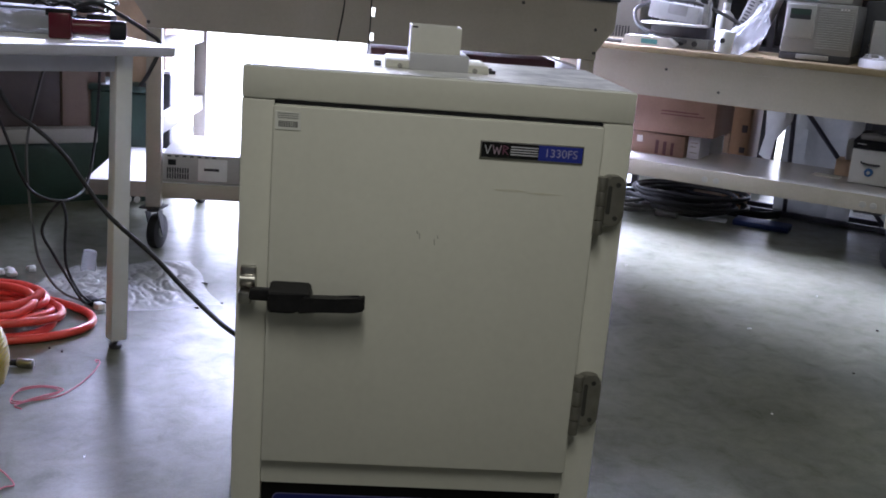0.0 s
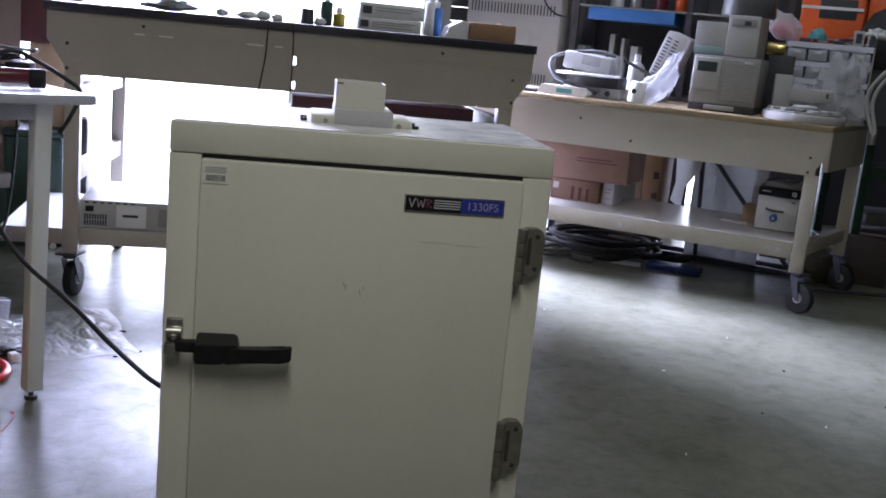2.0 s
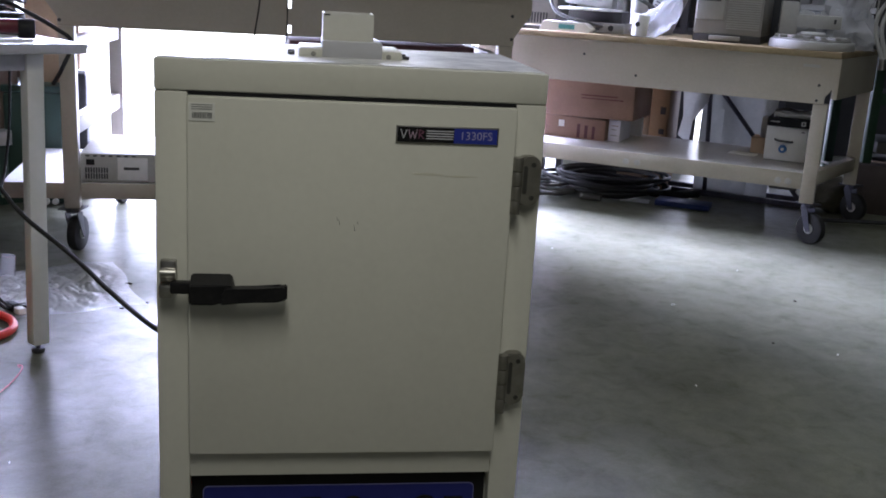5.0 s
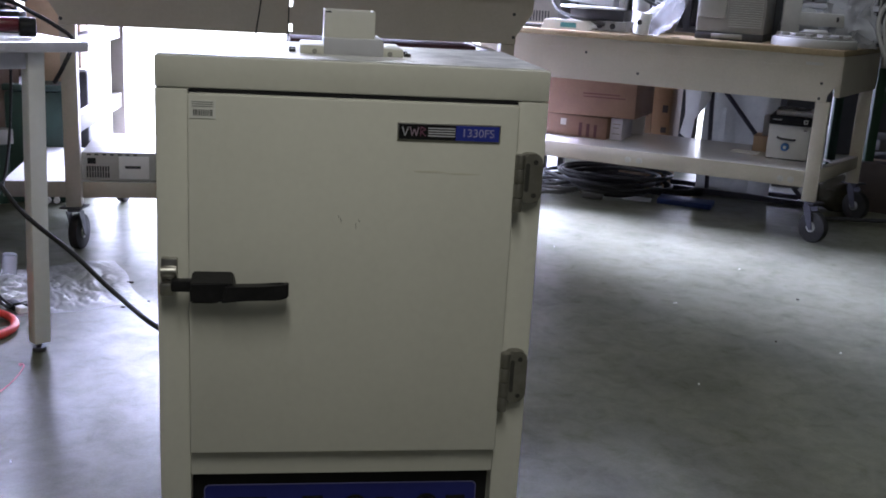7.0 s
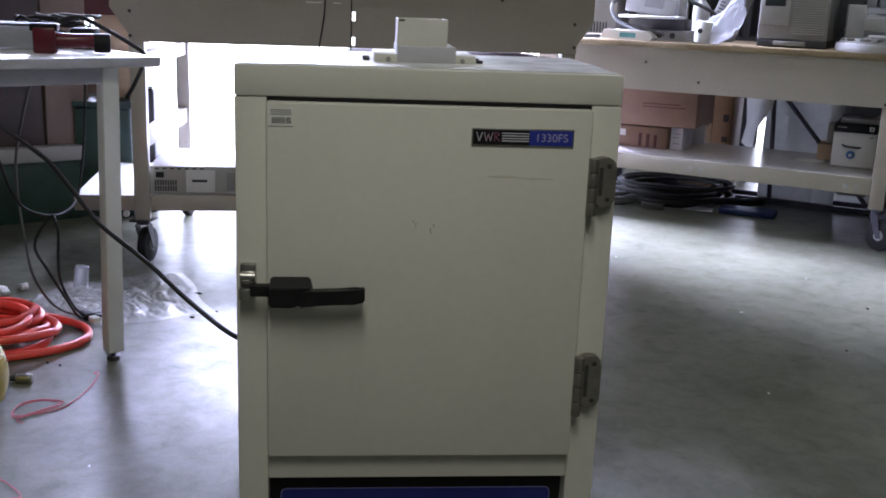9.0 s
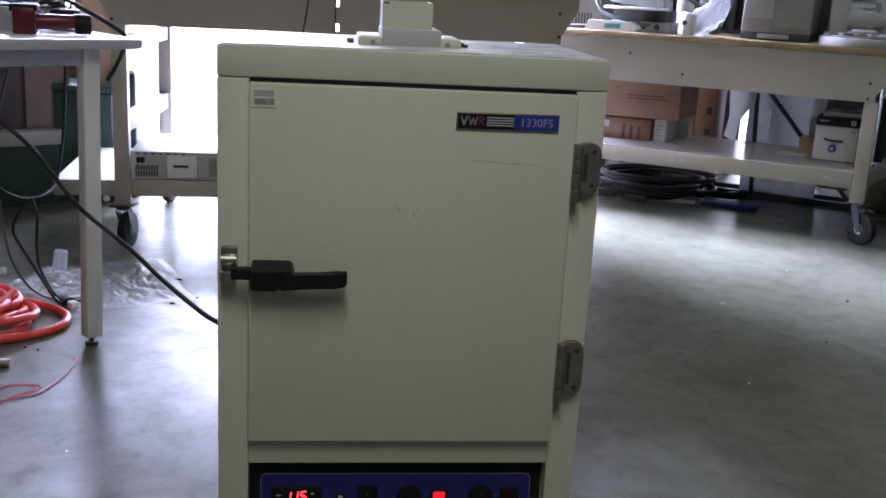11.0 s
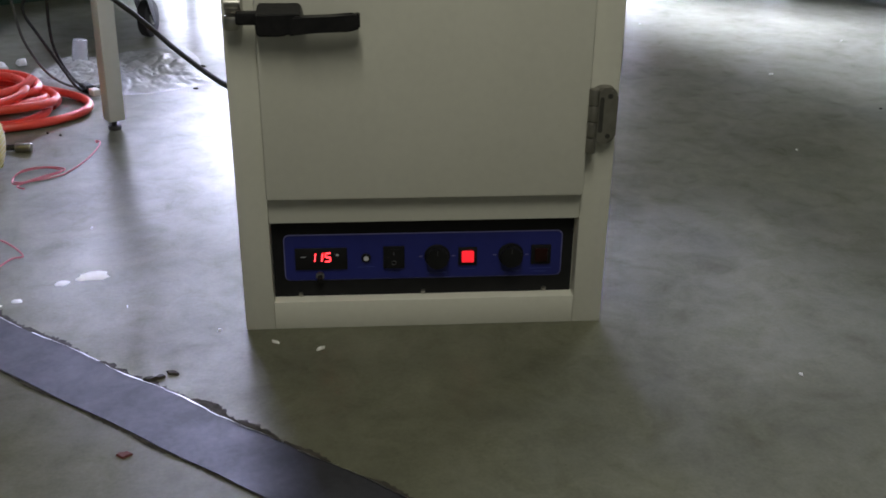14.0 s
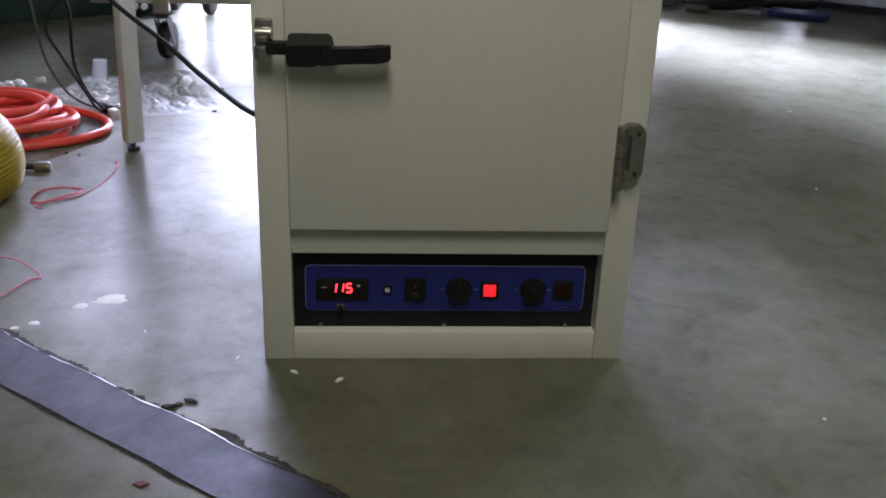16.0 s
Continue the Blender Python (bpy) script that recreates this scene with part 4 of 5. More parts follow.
def make_carousel():
    c = thing("autosampler_carousel", on_right(-0.19, 0.19, 8), "grey round autosampler carousel with an arm", "instrument")
    part("tray_base", cyl(B(), (0, 0, 0), (0, 0, 0.038), 0.19, 0.185, n=48, bevel=0.006), M_PALE, c)
    part("tray", cyl(B(), (0.0, 0, 0.038), (0.0, 0, 0.046), 0.172, n=48, bevel=0.002), M_GREY, c)
    for k in range(14):
        a = 6.2832 * k / 14
        bm = bx(B(), 0.075, 0.165, -0.014, 0.014, 0.046, 0.058, 0.002)
        bmesh.ops.transform(bm, matrix=pose(0, 0, 0, 0, 0, math.degrees(a)), verts=bm.verts)
        part("vial_sector", bm, M_PALE if k % 2 else M_GREY, c)
    part("hub", cyl(B(), (0.0, 0, 0.046), (0.0, 0, 0.066), 0.07, n=32, bevel=0.003), M_GREY, c)
    part("lid", cyl(B(), (0.0, 0.0, 0.066), (0.0, 0.0, 0.074), 0.055, 0.052, n=36, bevel=0.002), M_WHITE, c)
    part("tower", bx(B(), -0.15, -0.07, 0.02, 0.14, 0.046, 0.205, 0.006), M_PALE, c)
    arm = part("arm", bx(B(), -0.09, 0.12, 0.02, 0.095, 0.09, 0.15, 0.008), M_PALE, c)
    part("arm_socket", bx(B(), 0.085, 0.095, 0.0165, 0.0215, 0.115, 0.135, 0.001), M_DARK, arm)


make_carousel()
tray = thing("fittings_tray", on_right(-0.385, 0.44), "dark tray heaped with bright metal fittings", "tray")
part("tray", bx(B(), 0, 0.27, 0, 0.11, 0, 0.075, 0.004), M_DARK, tray)
rf = random.Random(31)
for k in range(16):
    x, y, a = rf.uniform(0.02, 0.25), rf.uniform(0.015, 0.095), rf.uniform(0, 6.28)
    r, h = rf.uniform(0.007, 0.013), rf.uniform(0.012, 0.03)
    z = 0.075 + r + (0.016 if k > 9 else 0)
    bm = cyl(B(), (x, y, z), (x + h * math.cos(a), y + h * math.sin(a), z + 0.006), r, r * 0.8, n=10, bevel=0.001)
    part("fitting", bm, (M_CHROME, M_EDGE, M_ZINC, M_BRASS)[k % 4], tray)
solid("plastic_bag", sack(B(), 0.25, 0.20, 0.30, 6.1, 44, 0.0, 0.75), M_THINBAG, "crumpled clear plastic bag standing on the bench", "bag", on_right(-0.055, 0.36), "bags")
solid("plastic_bag", sack(B(), 0.17, 0.14, 0.10, 3.4, 26, 0.0, 0.5), M_FILM, "crumpled clear plastic bag behind the carousel", "bag", on_right(-0.27, 0.45) @ pose(0, 0, 0.06), "bags")
# the bag that hangs over the front edge
bm = sack(B(), 0.19, 0.12, 0.25, 8.3, 34, 0.0, 0.5)
for v in bm.verts:
    s = min(1.0, max(0.0, v.co.z / 0.25))
    pinch = 1.0 - 0.72 * s ** 1.3 + (0.25 if s > 0.9 else 0.0)
    v.co.x = v.co.x * pinch + 0.15 * s
    v.co.y *= pinch
solid("plastic_bag", bm, M_BAG, "milky plastic bag with a white roll on the bench edge", "bag", on_right(-0.93, 0.09), "bags")
roll = thing("paper_roll", on_right(-0.955, 0.03) @ pose(0, 0, 0.005), "white paper roll wrapped in plastic on the bench", "roll")
bm = cyl(B(), (0, 0, 0), (0.012, 0.0, 0.10), 0.036, n=24, bevel=0.004)
part("paper", bm, M_PAPER, roll)
part("core", cyl(B(), (0.0, -0.0365, 0.055), (0.0, -0.03, 0.055), 0.012, n=16), M_DARK, roll)
bm = B()
cyl(bm, (0, 0, 0), (0, 0, 0.17), 0.043, n=24, bevel=0.008)
bt = thing("white_bottle", on_right(-1.055, 0.42), "white plastic laboratory bottle on the bench", "bottle")
part("body", bm, M_PALE, bt)
bm = B()
cyl(bm, (0, 0, 0.17), (0, 0, 0.195), 0.040, 0.016, n=24)
cyl(bm, (0, 0, 0.195), (0, 0, 0.232), 0.017, n=18, bevel=0.003)
part("cap", bm, M_PALE, bt)


def make_vented_box():
    m = on_right(-1.045, 0.46) @ pose(0, 0, 0.03, 0, 20, -6)
    b = thing("power_unit", m, "pale vented power unit leaning on the bench", "instrument")
    part("case", bx(B(), 0, 0.12, 0, 0.16, 0, 0.36, 0.012), M_PALE, b)
    for r in range(12):
        for k in range(2):
            part("vent_slot", bx(B(), 0.015 + k * 0.040, 0.040 + k * 0.040, -0.002, 0.003, 0.13 + r * 0.0175, 0.1365 + r * 0.0175), M_DARK, b)


make_vented_box()


def make_balance():
    b = thing("tilted_instrument", on_right(-1.36, 0.16), "pale grey bench instrument with a tilted head", "instrument")
    part("base", bx(B(), 0.0, 0.30, 0.0, 0.22, 0, 0.05, 0.006), M_GREY, b)
    for x in (0.17, 0.235):
        part("button", cyl(B(), (x, -0.003, 0.026), (x, 0.002, 0.026), 0.014, n=16), M_DARK, b)
    part("dark_well", bx(B(), 0.01, 0.28, 0.03, 0.2, 0.05, 0.105, 0.004), M_DARK, b)
    bm = bx(B(), -0.02, 0.225, 0.02, 0.17, 0, 0.085, 0.006)
    bmesh.ops.transform(bm, matrix=pose(0.0, 0.0, 0.135, 0, 6, 0), verts=bm.verts)
    part("head", bm, M_PALE, b)
    bm = bx(B(), 0.075, 0.17, 0.016, 0.022, 0.032, 0.08, 0.002)
    bmesh.ops.transform(bm, matrix=pose(0.0, 0.0, 0.135, 0, 6, 0), verts=bm.verts)
    part("screen", bm, M_GREY, b)
    part("pan", cyl(B(), (0.12, 0.02, 0.105), (0.12, 0.02, 0.117), 0.16, n=40, bevel=0.004), M_WHITE, b, "white round pan")
    part("column", bx(B(), 0.245, 0.275, 0.04, 0.10, 0.05, 0.215, 0.003), M_ZINC, b)


make_balance()
sheet = thing("white_tray", on_right(-1.45, 0.03), "white plastic tray with a printed sheet", "tray")
bm = B()
prism(bm, [(0, 0), (0.245, 0), (0.265, 0.018), (0.23, 0.045), (0.018, 0.047)], 0, 0.075)
part("tray", bm, M_PAPER, sheet)
part("print", bx(B(), 0.10, 0.18, -0.0015, 0.0, 0.012, 0.034), M_TEAL, sheet)
solid("grey_tube", tube(B(), spline([(-1.16, 0.14, 0.90), (-1.28, 0.08, 0.925), (-1.38, 0.08, 0.955), (-1.425, 0.12, 1.03), (-1.36, 0.2, 1.075), (-1.2, 0.24, 1.09), (-1.05, 0.26, 1.05), (-0.95, 0.3, 1.0)], 10), 0.009, 10), M_CABLEGREY, "looped grey hose on the bench", "hose", T_R)
solid("dark_strip", bx(B(), 0, 0.16, 0, 0.06, 0, 0.018, 0.003), M_DARK, "dark flat strip lying on the bench", "strip", on_right(-1.56, 0.05))
solid("dark_sliver", bx(B(), 0, 0.04, 0, 0.008, 0, 0.003, 0.001), M_DARK, "dark sliver on the front edge of the bench", "scrap", on_right(-0.80, 0.0, 25))


# ---- small parts rack at the back of the right bench ----
def make_parts_rack():
    rk = thing("parts_rack", on_right(-0.36, 0.60), "grey metal parts rack with clear plastic bins", "rack")
    part("back", bx(B(), 0, 0.42, 0.13, 0.14, 0.0, 0.37), M_LAVENDER, rk)
    for z in (0.10, 0.19, 0.275, 0.365):
        part("shelf", bx(B(), 0, 0.42, -0.01, 0.129, z, z + 0.006), M_LAVENDER, rk)
        part("shelf_lip", bx(B(), 0.009, 0.411, -0.0145, -0.0105, z - 0.022, z + 0.006), M_LAVENDER, rk)
    for x in (0.0, 0.412):
        part("upright", bx(B(), x, x + 0.008, -0.012, 0.129, 0, 0.372), M_GREY, rk)
    for z in (0.107, 0.197, 0.282):
        for k in range(4):
            x = 0.016 + k * 0.1
            bn = part("bin", bx(B(), x, x + 0.088, -0.02, 0.11, z, z + 0.055, 0.004), M_CLEAR, rk, "clear plastic bin")
            part("contents", sack(B(), 0.07, 0.08, 0.035, x * 9 + z, 10), (M_BRASS, M_DARK, M_ZINC, M_PALE)[k], bn).location = (x + 0.044, 0.04, z + 0.004)
            part("pull", bx(B(), x + 0.03, x + 0.06, -0.026, -0.02, z + 0.03, z + 0.045, 0.002), M_PAPER, bn)


make_parts_rack()
RT = 0.371
solid("brass_fitting", cyl(B(), (-0.05, 0, 0.03), (0.04, 0, 0.03), 0.03, 0.027, n=20, bevel=0.004), M_BRASS, "brass coupling lying in front of the rack", "fitting", on_right(-0.36, 0.54) @ pose(-0.03, 0, 0.295))
solid("wooden_block", bx(B(), -0.06, 0.06, -0.03, 0.05, 0, 0.295, 0.004), M_DARK, "dark support block beside the rack", "block", on_right(-0.36, 0.54))
for x, w, h, mm, lb in ((0.31, 0.05, 0.075, M_GREY, "small patterned box on the parts rack"), (0.375, 0.05, 0.07, M_GREY, "small patterned box on the parts rack")):
    b = carton("small_box", on_right(-0.36 + x, 0.62) @ pose(0, 0, RT), w, 0.06, h, M_PALE, lb, tape=False, marks=((0.012, 0.04, 0.014, h - 0.014, M_DARK),))
solid("teal_cloth", sack(B(), 0.085, 0.06, 0.075, 5.5, 18), M_TEAL, "folded teal cloth on the parts rack", "cloth", on_right(-0.22, 0.66) @ pose(0, 0, RT))
solid("red_plier", tube(B(), spline([(0, 0, 0.012), (0.05, 0.01, 0.02), (0.1, 0, 0.03), (0.13, 0.0, 0.028)]), 0.010, 8), M_RED, "red handled tool on the parts rack", "tool", on_right(-0.17, 0.63) @ pose(0, 0, RT))
for k, (x, y, a, mm) in enumerate(((-0.30, 0.61, 12, M_DARK), (-0.265, 0.64, -20, M_RED), (-0.14, 0.62, 8, M_DARK), (-0.12, 0.66, 30, M_RED), (-0.075, 0.64, -14, M_CHROME))):
    tool = thing("hand_tool", on_right(x, y) @ pose(0, 0, RT, 0, 0, a), ("dark", "red")[mm is M_RED] + " handled hand tool lying on the parts rack", "tool", "hand tools")
    part("grip", cyl(B(), (0, 0, 0.011), (0.055, 0, 0.012), 0.011, 0.009, n=12, bevel=0.003), mm, tool)
    part("blade", cyl(B(), (0.055, 0, 0.012), (0.105, 0, 0.009), 0.004, 0.003, n=8), M_CHROME, tool)
for k, (x, w) in enumerate(((0.045, 0.10), (0.13, 0.13))):
    solid("white_rag", sack(B(), w, 0.09, 0.055, 2.3 + k * 3, 22, 0.0, 0.6), M_PAPER, "crumpled white rag on the black monitor", "rag", on_right(x, 0.655) @ pose(0, 0, 0.411), "rags")
pb = thing("plastic_bag", on_right(-0.36, 0.67) @ pose(0, 0, RT), "clear plastic bag with pink contents", "bag", "bags")
part("film", sack(B(), 0.16, 0.10, 0.15, 1.7, 24, -0.03), M_THINBAG, pb)
part("contents", sack(B(), 0.11, 0.06, 0.09, 4.7, 16, -0.02), M_PINK, pb).location = (0, 0, 0.006)


def make_orange_case():
    c = thing("orange_case", on_right(-0.33, 0.80), "orange equipment housing standing behind the parts rack", "case")
    part("stand", bx(B(), 0.02, 0.60, 0.0, 0.3, 0, 0.30), M_DARK, c)
    part("left_shell", bx(B(), 0.0, 0.31, -0.02, 0.25, 0.30, 0.62, 0.02), M_ORANGE, c)
    part("right_shell", bx(B(), 0.32, 0.70, 0.0, 0.25, 0.28, 0.62, 0.02), M_ORANGE, c)
    part("window", bx(B(), 0.09, 0.27, -0.024, -0.016, 0.50, 0.60, 0.004), M_DARK, c)
    part("edge", bx(B(), 0.0, 0.30, -0.026, -0.018, 0.545, 0.56), M_WHITE, c)


make_orange_case()
stand = thing("black_monitor", on_right(0.02, 0.62), "black flat monitor at the back of the bench", "monitor")
part("screen", bx(B(), 0.0, 0.34, 0.0, 0.05, 0.27, 0.41, 0.004), M_BLACK, stand)
part("pedestal", bx(B(), 0.0, 0.34, 0.01, 0.12, 0.0, 0.269), M_DARK, stand)
solid("grey_fabric", prism(B(), [(0, 0), (0.30, -0.02), (0.42, 0.05), (0.12, 0.13), (0.05, 0.09)], 0, 0.12), M_DARK, "dark grey folded fabric on the case", "fabric", on_right(-0.03, 0.66) @ pose(0, 0, 0.445))


# ---- tall things behind the right bench ----
def make_cabinet():
    c = thing("equipment_cabinet", T_R @ pose(-2.36, 1.0, 0), "pale grey equipment cabinet with rows of vent slots", "cabinet")
    for x in (0.10, 0.635):
        for y in (0.01, 0.45):
            part("leg", bx(B(), x, x + 0.04, y, y + 0.04, 0, 0.80), M_DARK, c)
    part("body", bx(B(), 0.09, 0.685, 0, 0.5, 0.80, 1.9, 0.01), M_GREY, c)
    for k in range(26):
        x = 0.12 + k * 0.0208
        part("vent_slot", bx(B(), x, x + 0.008, -0.003, 0.003, 1.265, 1.325), M_DARK, c)
    for k in range(10):
        x = 0.46 + k * 0.018
        part("vent_slot", bx(B(), x, x + 0.008, -0.003, 0.003, 0.865, 0.925), M_DARK, c)


make_cabinet()
solid("grey_cable", tube(B(), spline([(-1.78, 0.97, 1.42), (-1.76, 0.95, 1.34), (-1.68, 0.93, 1.28), (-1.60, 0.95, 1.27)]), 0.006, 8), M_RUBBER, "dark cable in front of the cabinet", "cable", T_R)


def make_storage_shelf():
    s = thing("storage_shelf", T_R @ pose(-1.62, 1.05, 0), "dark steel storage shelf with a blue board", "shelf")
    for x in (0.0, 0.66, 1.2):
        for y in (0.0, 0.42):
            part("post", bx(B(), x, x + 0.035, y, y + 0.035, 0, 1.95), M_DARK, s)
    part("blue_board", bx(B(), 0.10, 0.60, -0.02, 0.36, 1.275, 1.343, 0.004), M_BLUE, s, "blue front board")
    part("shelf_board", bx(B(), 0, 1.235, 0.0, 0.455, 0.86, 0.88), M_DARK, s)
    part("pale_shelf", bx(B(), 0.036, 1.2, 0.0, 0.42, 1.345, 1.355), M_GREY, s)
    part("back_panel", bx(B(), -0.16, 1.235, 0.456, 0.466, 0.82, 1.95), M_DARKWALL, s)
    for x, w, z0, z1, mm in ((0.03, 0.05, 0.88, 1.12, M_GREY), (0.11, 0.07, 0.88, 1.10, M_GREY), (0.22, 0.03, 0.88, 1.20, M_ZINC), (0.29, 0.02, 0.88, 1.18, M_ZINC), (0.35, 0.045, 0.88, 1.14, M_PALE)):
        part("stored_unit", bx(B(), x, x + w, 0.08, 0.2, z0, z1, 0.004), mm, s)
    return s


make_storage_shelf()
for x, mm, h in ((-1.40, M_WHITE, 0.12), (-1.28, M_CHROME, 0.10), (-1.14, M_RED, 0.14), (-1.02, M_ORANGE, 0.12)):
    b = thing("jar", T_R @ pose(x, 1.2, 1.355), "small container on the upper storage shelf", "jar", "jars")
    part("body", cyl(B(), (0, 0, 0), (0, 0, h), 0.04, n=18, bevel=0.005), mm, b)
    part("lid", cyl(B(), (0, 0, h), (0, 0, h + 0.02), 0.036, n=18, bevel=0.003), M_WHITE, b)


# ---- under the right bench ----
def under_right(u, v, z=0.0, turn=0.0):
    return T_R @ pose(u, v, z, 0, 0, turn)


carton("carton", under_right(-1.62, 0.25, 0.323), 0.493, 0.34, 0.108, M_CARTONRED, "dark brown cardboard box on the lower shelf", marks=((0.245, 0.275, 0.055, 0.088, M_PAPER), (0.345, 0.362, 0.006, 0.075, M_MAROON), (0.385, 0.402, 0.006, 0.072, M_MAROON), (0.425, 0.440, 0.006, 0.07, M_MAROON)))
carton("small_carton", under_right(-1.118, 0.28, 0.323), 0.062, 0.22, 0.112, M_LAVENDER, "small pale lavender carton on the lower shelf", tape=False, marks=((0.014, 0.05, 0.03, 0.034, M_GREY), (0.014, 0.044, 0.06, 0.064, M_GREY), (0.014, 0.05, 0.08, 0.083, M_CARTONRED)))
carton("carton", under_right(-1.62, 0.24, 0.4325, -1) @ pose(0, 0, 0, 0, -0.9, 0), 0.635, 0.36, 0.178, M_CARTONRED, "red-brown cardboard box with faded red print", marks=((0.36, 0.58, 0.095, 0.100, M_REDCHIP), (0.36, 0.55, 0.110, 0.116, M_REDCHIP)))
carton("tall_carton", under_right(-1.178, 0.80, 0.0), 0.152, 0.3, 0.80, M_CARTONLIGHT, "tall tan cardboard box behind the bench", marks=((0.09, 0.135, 0.40, 0.43, M_CARTONRED),))
# the tan carton's darker right face, its shade put into a brown box
carton("tall_carton", under_right(-1.021, 0.79, 0.0), 0.10, 0.3, 0.80, M_CARTON, "brown box drawn for the darker right face of the tan carton", marks=((0.055, 0.085, 0.43, 0.47, M_DARKBROWN), (0.055, 0.085, 0.32, 0.35, M_DARKBROWN)))
solid("pale_sheet", bx(B(), 0, 0.072, 0, 0.012, 0, 0.135, 0.002), M_WHITE, "pale blue-white board standing on the lower shelf", "board", under_right(-1.087, 0.60, 0.323))
solid("white_strip", bx(B(), 0, 0.036, 0, 0.02, 0, 0.10, 0.002), M_PAPER, "white plastic channel beside the boxes", "channel", under_right(-1.142, 0.60, 0.323))


def make_folding_frame():
    f = thing("folding_screen", under_right(-0.87, 0.92), "milky plastic sheet hung on a folding steel frame", "screen")
    bm = B()
    n = 14
    rows = []
    for i in range(n + 1):
        row = []
        for j in range(9):
            x = 0.10 + i / n * 0.40
            z = j / 8 * 0.75
            fold = 0.10 * abs(noise.noise(Vector((x * 4, z * 2.2, 1.3)))) + 0.03 * math.sin(x * 21 + z * 3)
            fold += 0.05 * abs(noise.noise(Vector((x * 9 + z * 5, z * 7 - x * 4, 6.2))))
            row.append(bm.verts.new((x, 0.08 - fold, z)))
        rows.append(row)
    for i in range(n):
        for j in range(8):
            bm.faces.new((rows[i][j], rows[i + 1][j], rows[i + 1][j + 1], rows[i][j + 1]))
    sh = part("sheet", bm, M_SHEET, f)
    # the loose corner, folded over towards the bench
    bm = B()
    c = [bm.verts.new(v) for v in ((0.02, -0.18, 0.695), (0.18, -0.225, 0.69), (0.14, -0.23, 0.60), (0.025, -0.185, 0.60), (0.165, -0.19, 0.53), (0.04, -0.19, 0.44), (0.10, -0.225, 0.42), (0.02, -0.18, 0.335), (0.09, -0.228, 0.30))]
    for q in ((0, 3, 2, 1), (1, 2, 4), (3, 5, 2), (2, 5, 6, 4), (5, 7, 6), (6, 7, 8)):
        bm.faces.new([c[k] for k in q])
    part("folded_corner", bm, M_FOLD, sh, "bright white folded corner of the sheet")
    for a, b in (((0.18, -0.05, 0.0), (0.135, -0.05, 0.8)), ((0.015, -0.06, 0.8), (0.70, -0.06, 0.02)), ((0.42, 0.12, 0.0), (0.44, 0.12, 0.8)), ((-0.075, -0.05, 0.0), (-0.095, -0.04, 0.8))):
        part("strut", tube(B(), [Vector(a), Vector(b)], 0.012, 8), M_STEEL, f)
    part("foot_bar", bx(B(), -0.10, 0.72, -0.08, -0.055, 0.0, 0.03), M_STEEL, f)
    part("foot_bar", bx(B(), -0.10, 0.72, 0.09, 0.115, 0.0, 0.03), M_STEEL, f)


make_folding_frame()


def make_white_unit():
    w = thing("white_instrument", under_right(-0.343, 0.28, 0.323), "white box instrument with a blue knob on the shelf", "instrument")
    part("case", bx(B(), 0, 0.19, 0, 0.30, 0.004, 0.165, 0.004), M_WHITE, w)
    part("dark_band", bx(B(), -0.002, 0.192, -0.003, 0.302, 0.166, 0.207, 0.003), M_BLACK, w, "black top band")
    part("band_print", bx(B(), 0.015, 0.055, -0.005, -0.003, 0.187, 0.191), M_PAPER, w)
    part("band_icon", bx(B(), 0.155, 0.175, -0.005, -0.003, 0.178, 0.198), M_PAPER, w)
    part("icon_core", bx(B(), 0.160, 0.170, -0.006, -0.005, 0.183, 0.193), M_DARK, w)
    bm = tube(B(), spline([(0.045, -0.001, 0.105), (0.06, -0.02, 0.102), (0.11, -0.02, 0.099), (0.125, -0.001, 0.098)]), 0.005, 8)
    part("handle", bm, M_DARK, w)
    bm = cyl(B(), (0.085, 0.002, 0.062), (0.085, -0.022, 0.062), 0.02, 0.018, n=24, bevel=0.002)
    part("knob", bm, M_BLUE, w, "blue knob")
    part("knob_centre", cyl(B(), (0.085, -0.020, 0.062), (0.085, -0.025, 0.062), 0.008, n=16), M_WHITE, w)
    part("small_mark", bx(B(), 0.16, 0.175, -0.002, 0.0, 0.145, 0.150), M_INK, w)
    for x in (0.02, 0.17):
        for y in (0.03, 0.27):
            part("foot", cyl(B(), (x, y, 0), (x, y, 0.005), 0.01, n=12), M_RUBBER, w)


make_white_unit()
solid("paper_stack", bx(B(), 0, 0.17, 0, 0.22, 0, 0.022, 0.003), M_PALE, "stack of papers and cables on the instrument", "papers", under_right(-0.32, 0.3, 0.5305, 3))
for k in range(3):
    solid("loose_cable", tube(B(), spline([(0.0, 0, 0.006), (0.05, 0.02 + 0.01 * k, 0.012), (0.10, -0.01, 0.008), (0.15, 0.03 - 0.01 * k, 0.012)]), 0.004, 6), M_CABLEGREY, "grey cable lying on the papers", "cable", under_right(-0.32, 0.33 + 0.03 * k, 0.5525), "loose cables")
solid("small_unit", bx(B(), 0, 0.05, 0, 0.12, 0, 0.10, 0.004), M_PALE, "small pale unit beside the white instrument", "instrument", under_right(-0.395, 0.5, 0.40))
solid("wood_block", bx(B(), 0, 0.09, 0, 0.14, 0, 0.077, 0.003), M_CARTONLIGHT, "light wooden block on the lower shelf", "block", under_right(-0.43, 0.47, 0.323))
solid("white_card", bx(B(), 0, 0.13, 0, 0.08, 0, 0.003), M_PAPER, "white card lying on the lower shelf", "card", under_right(-0.52, 0.36, 0.323, -6))
# right of the bench: stored boxes in the dark
carton("carton", under_right(0.06, 0.95, 0.0), 0.24, 0.3, 0.26, M_DARKBROWN, "dark brown cardboard box on the floor in the shade")
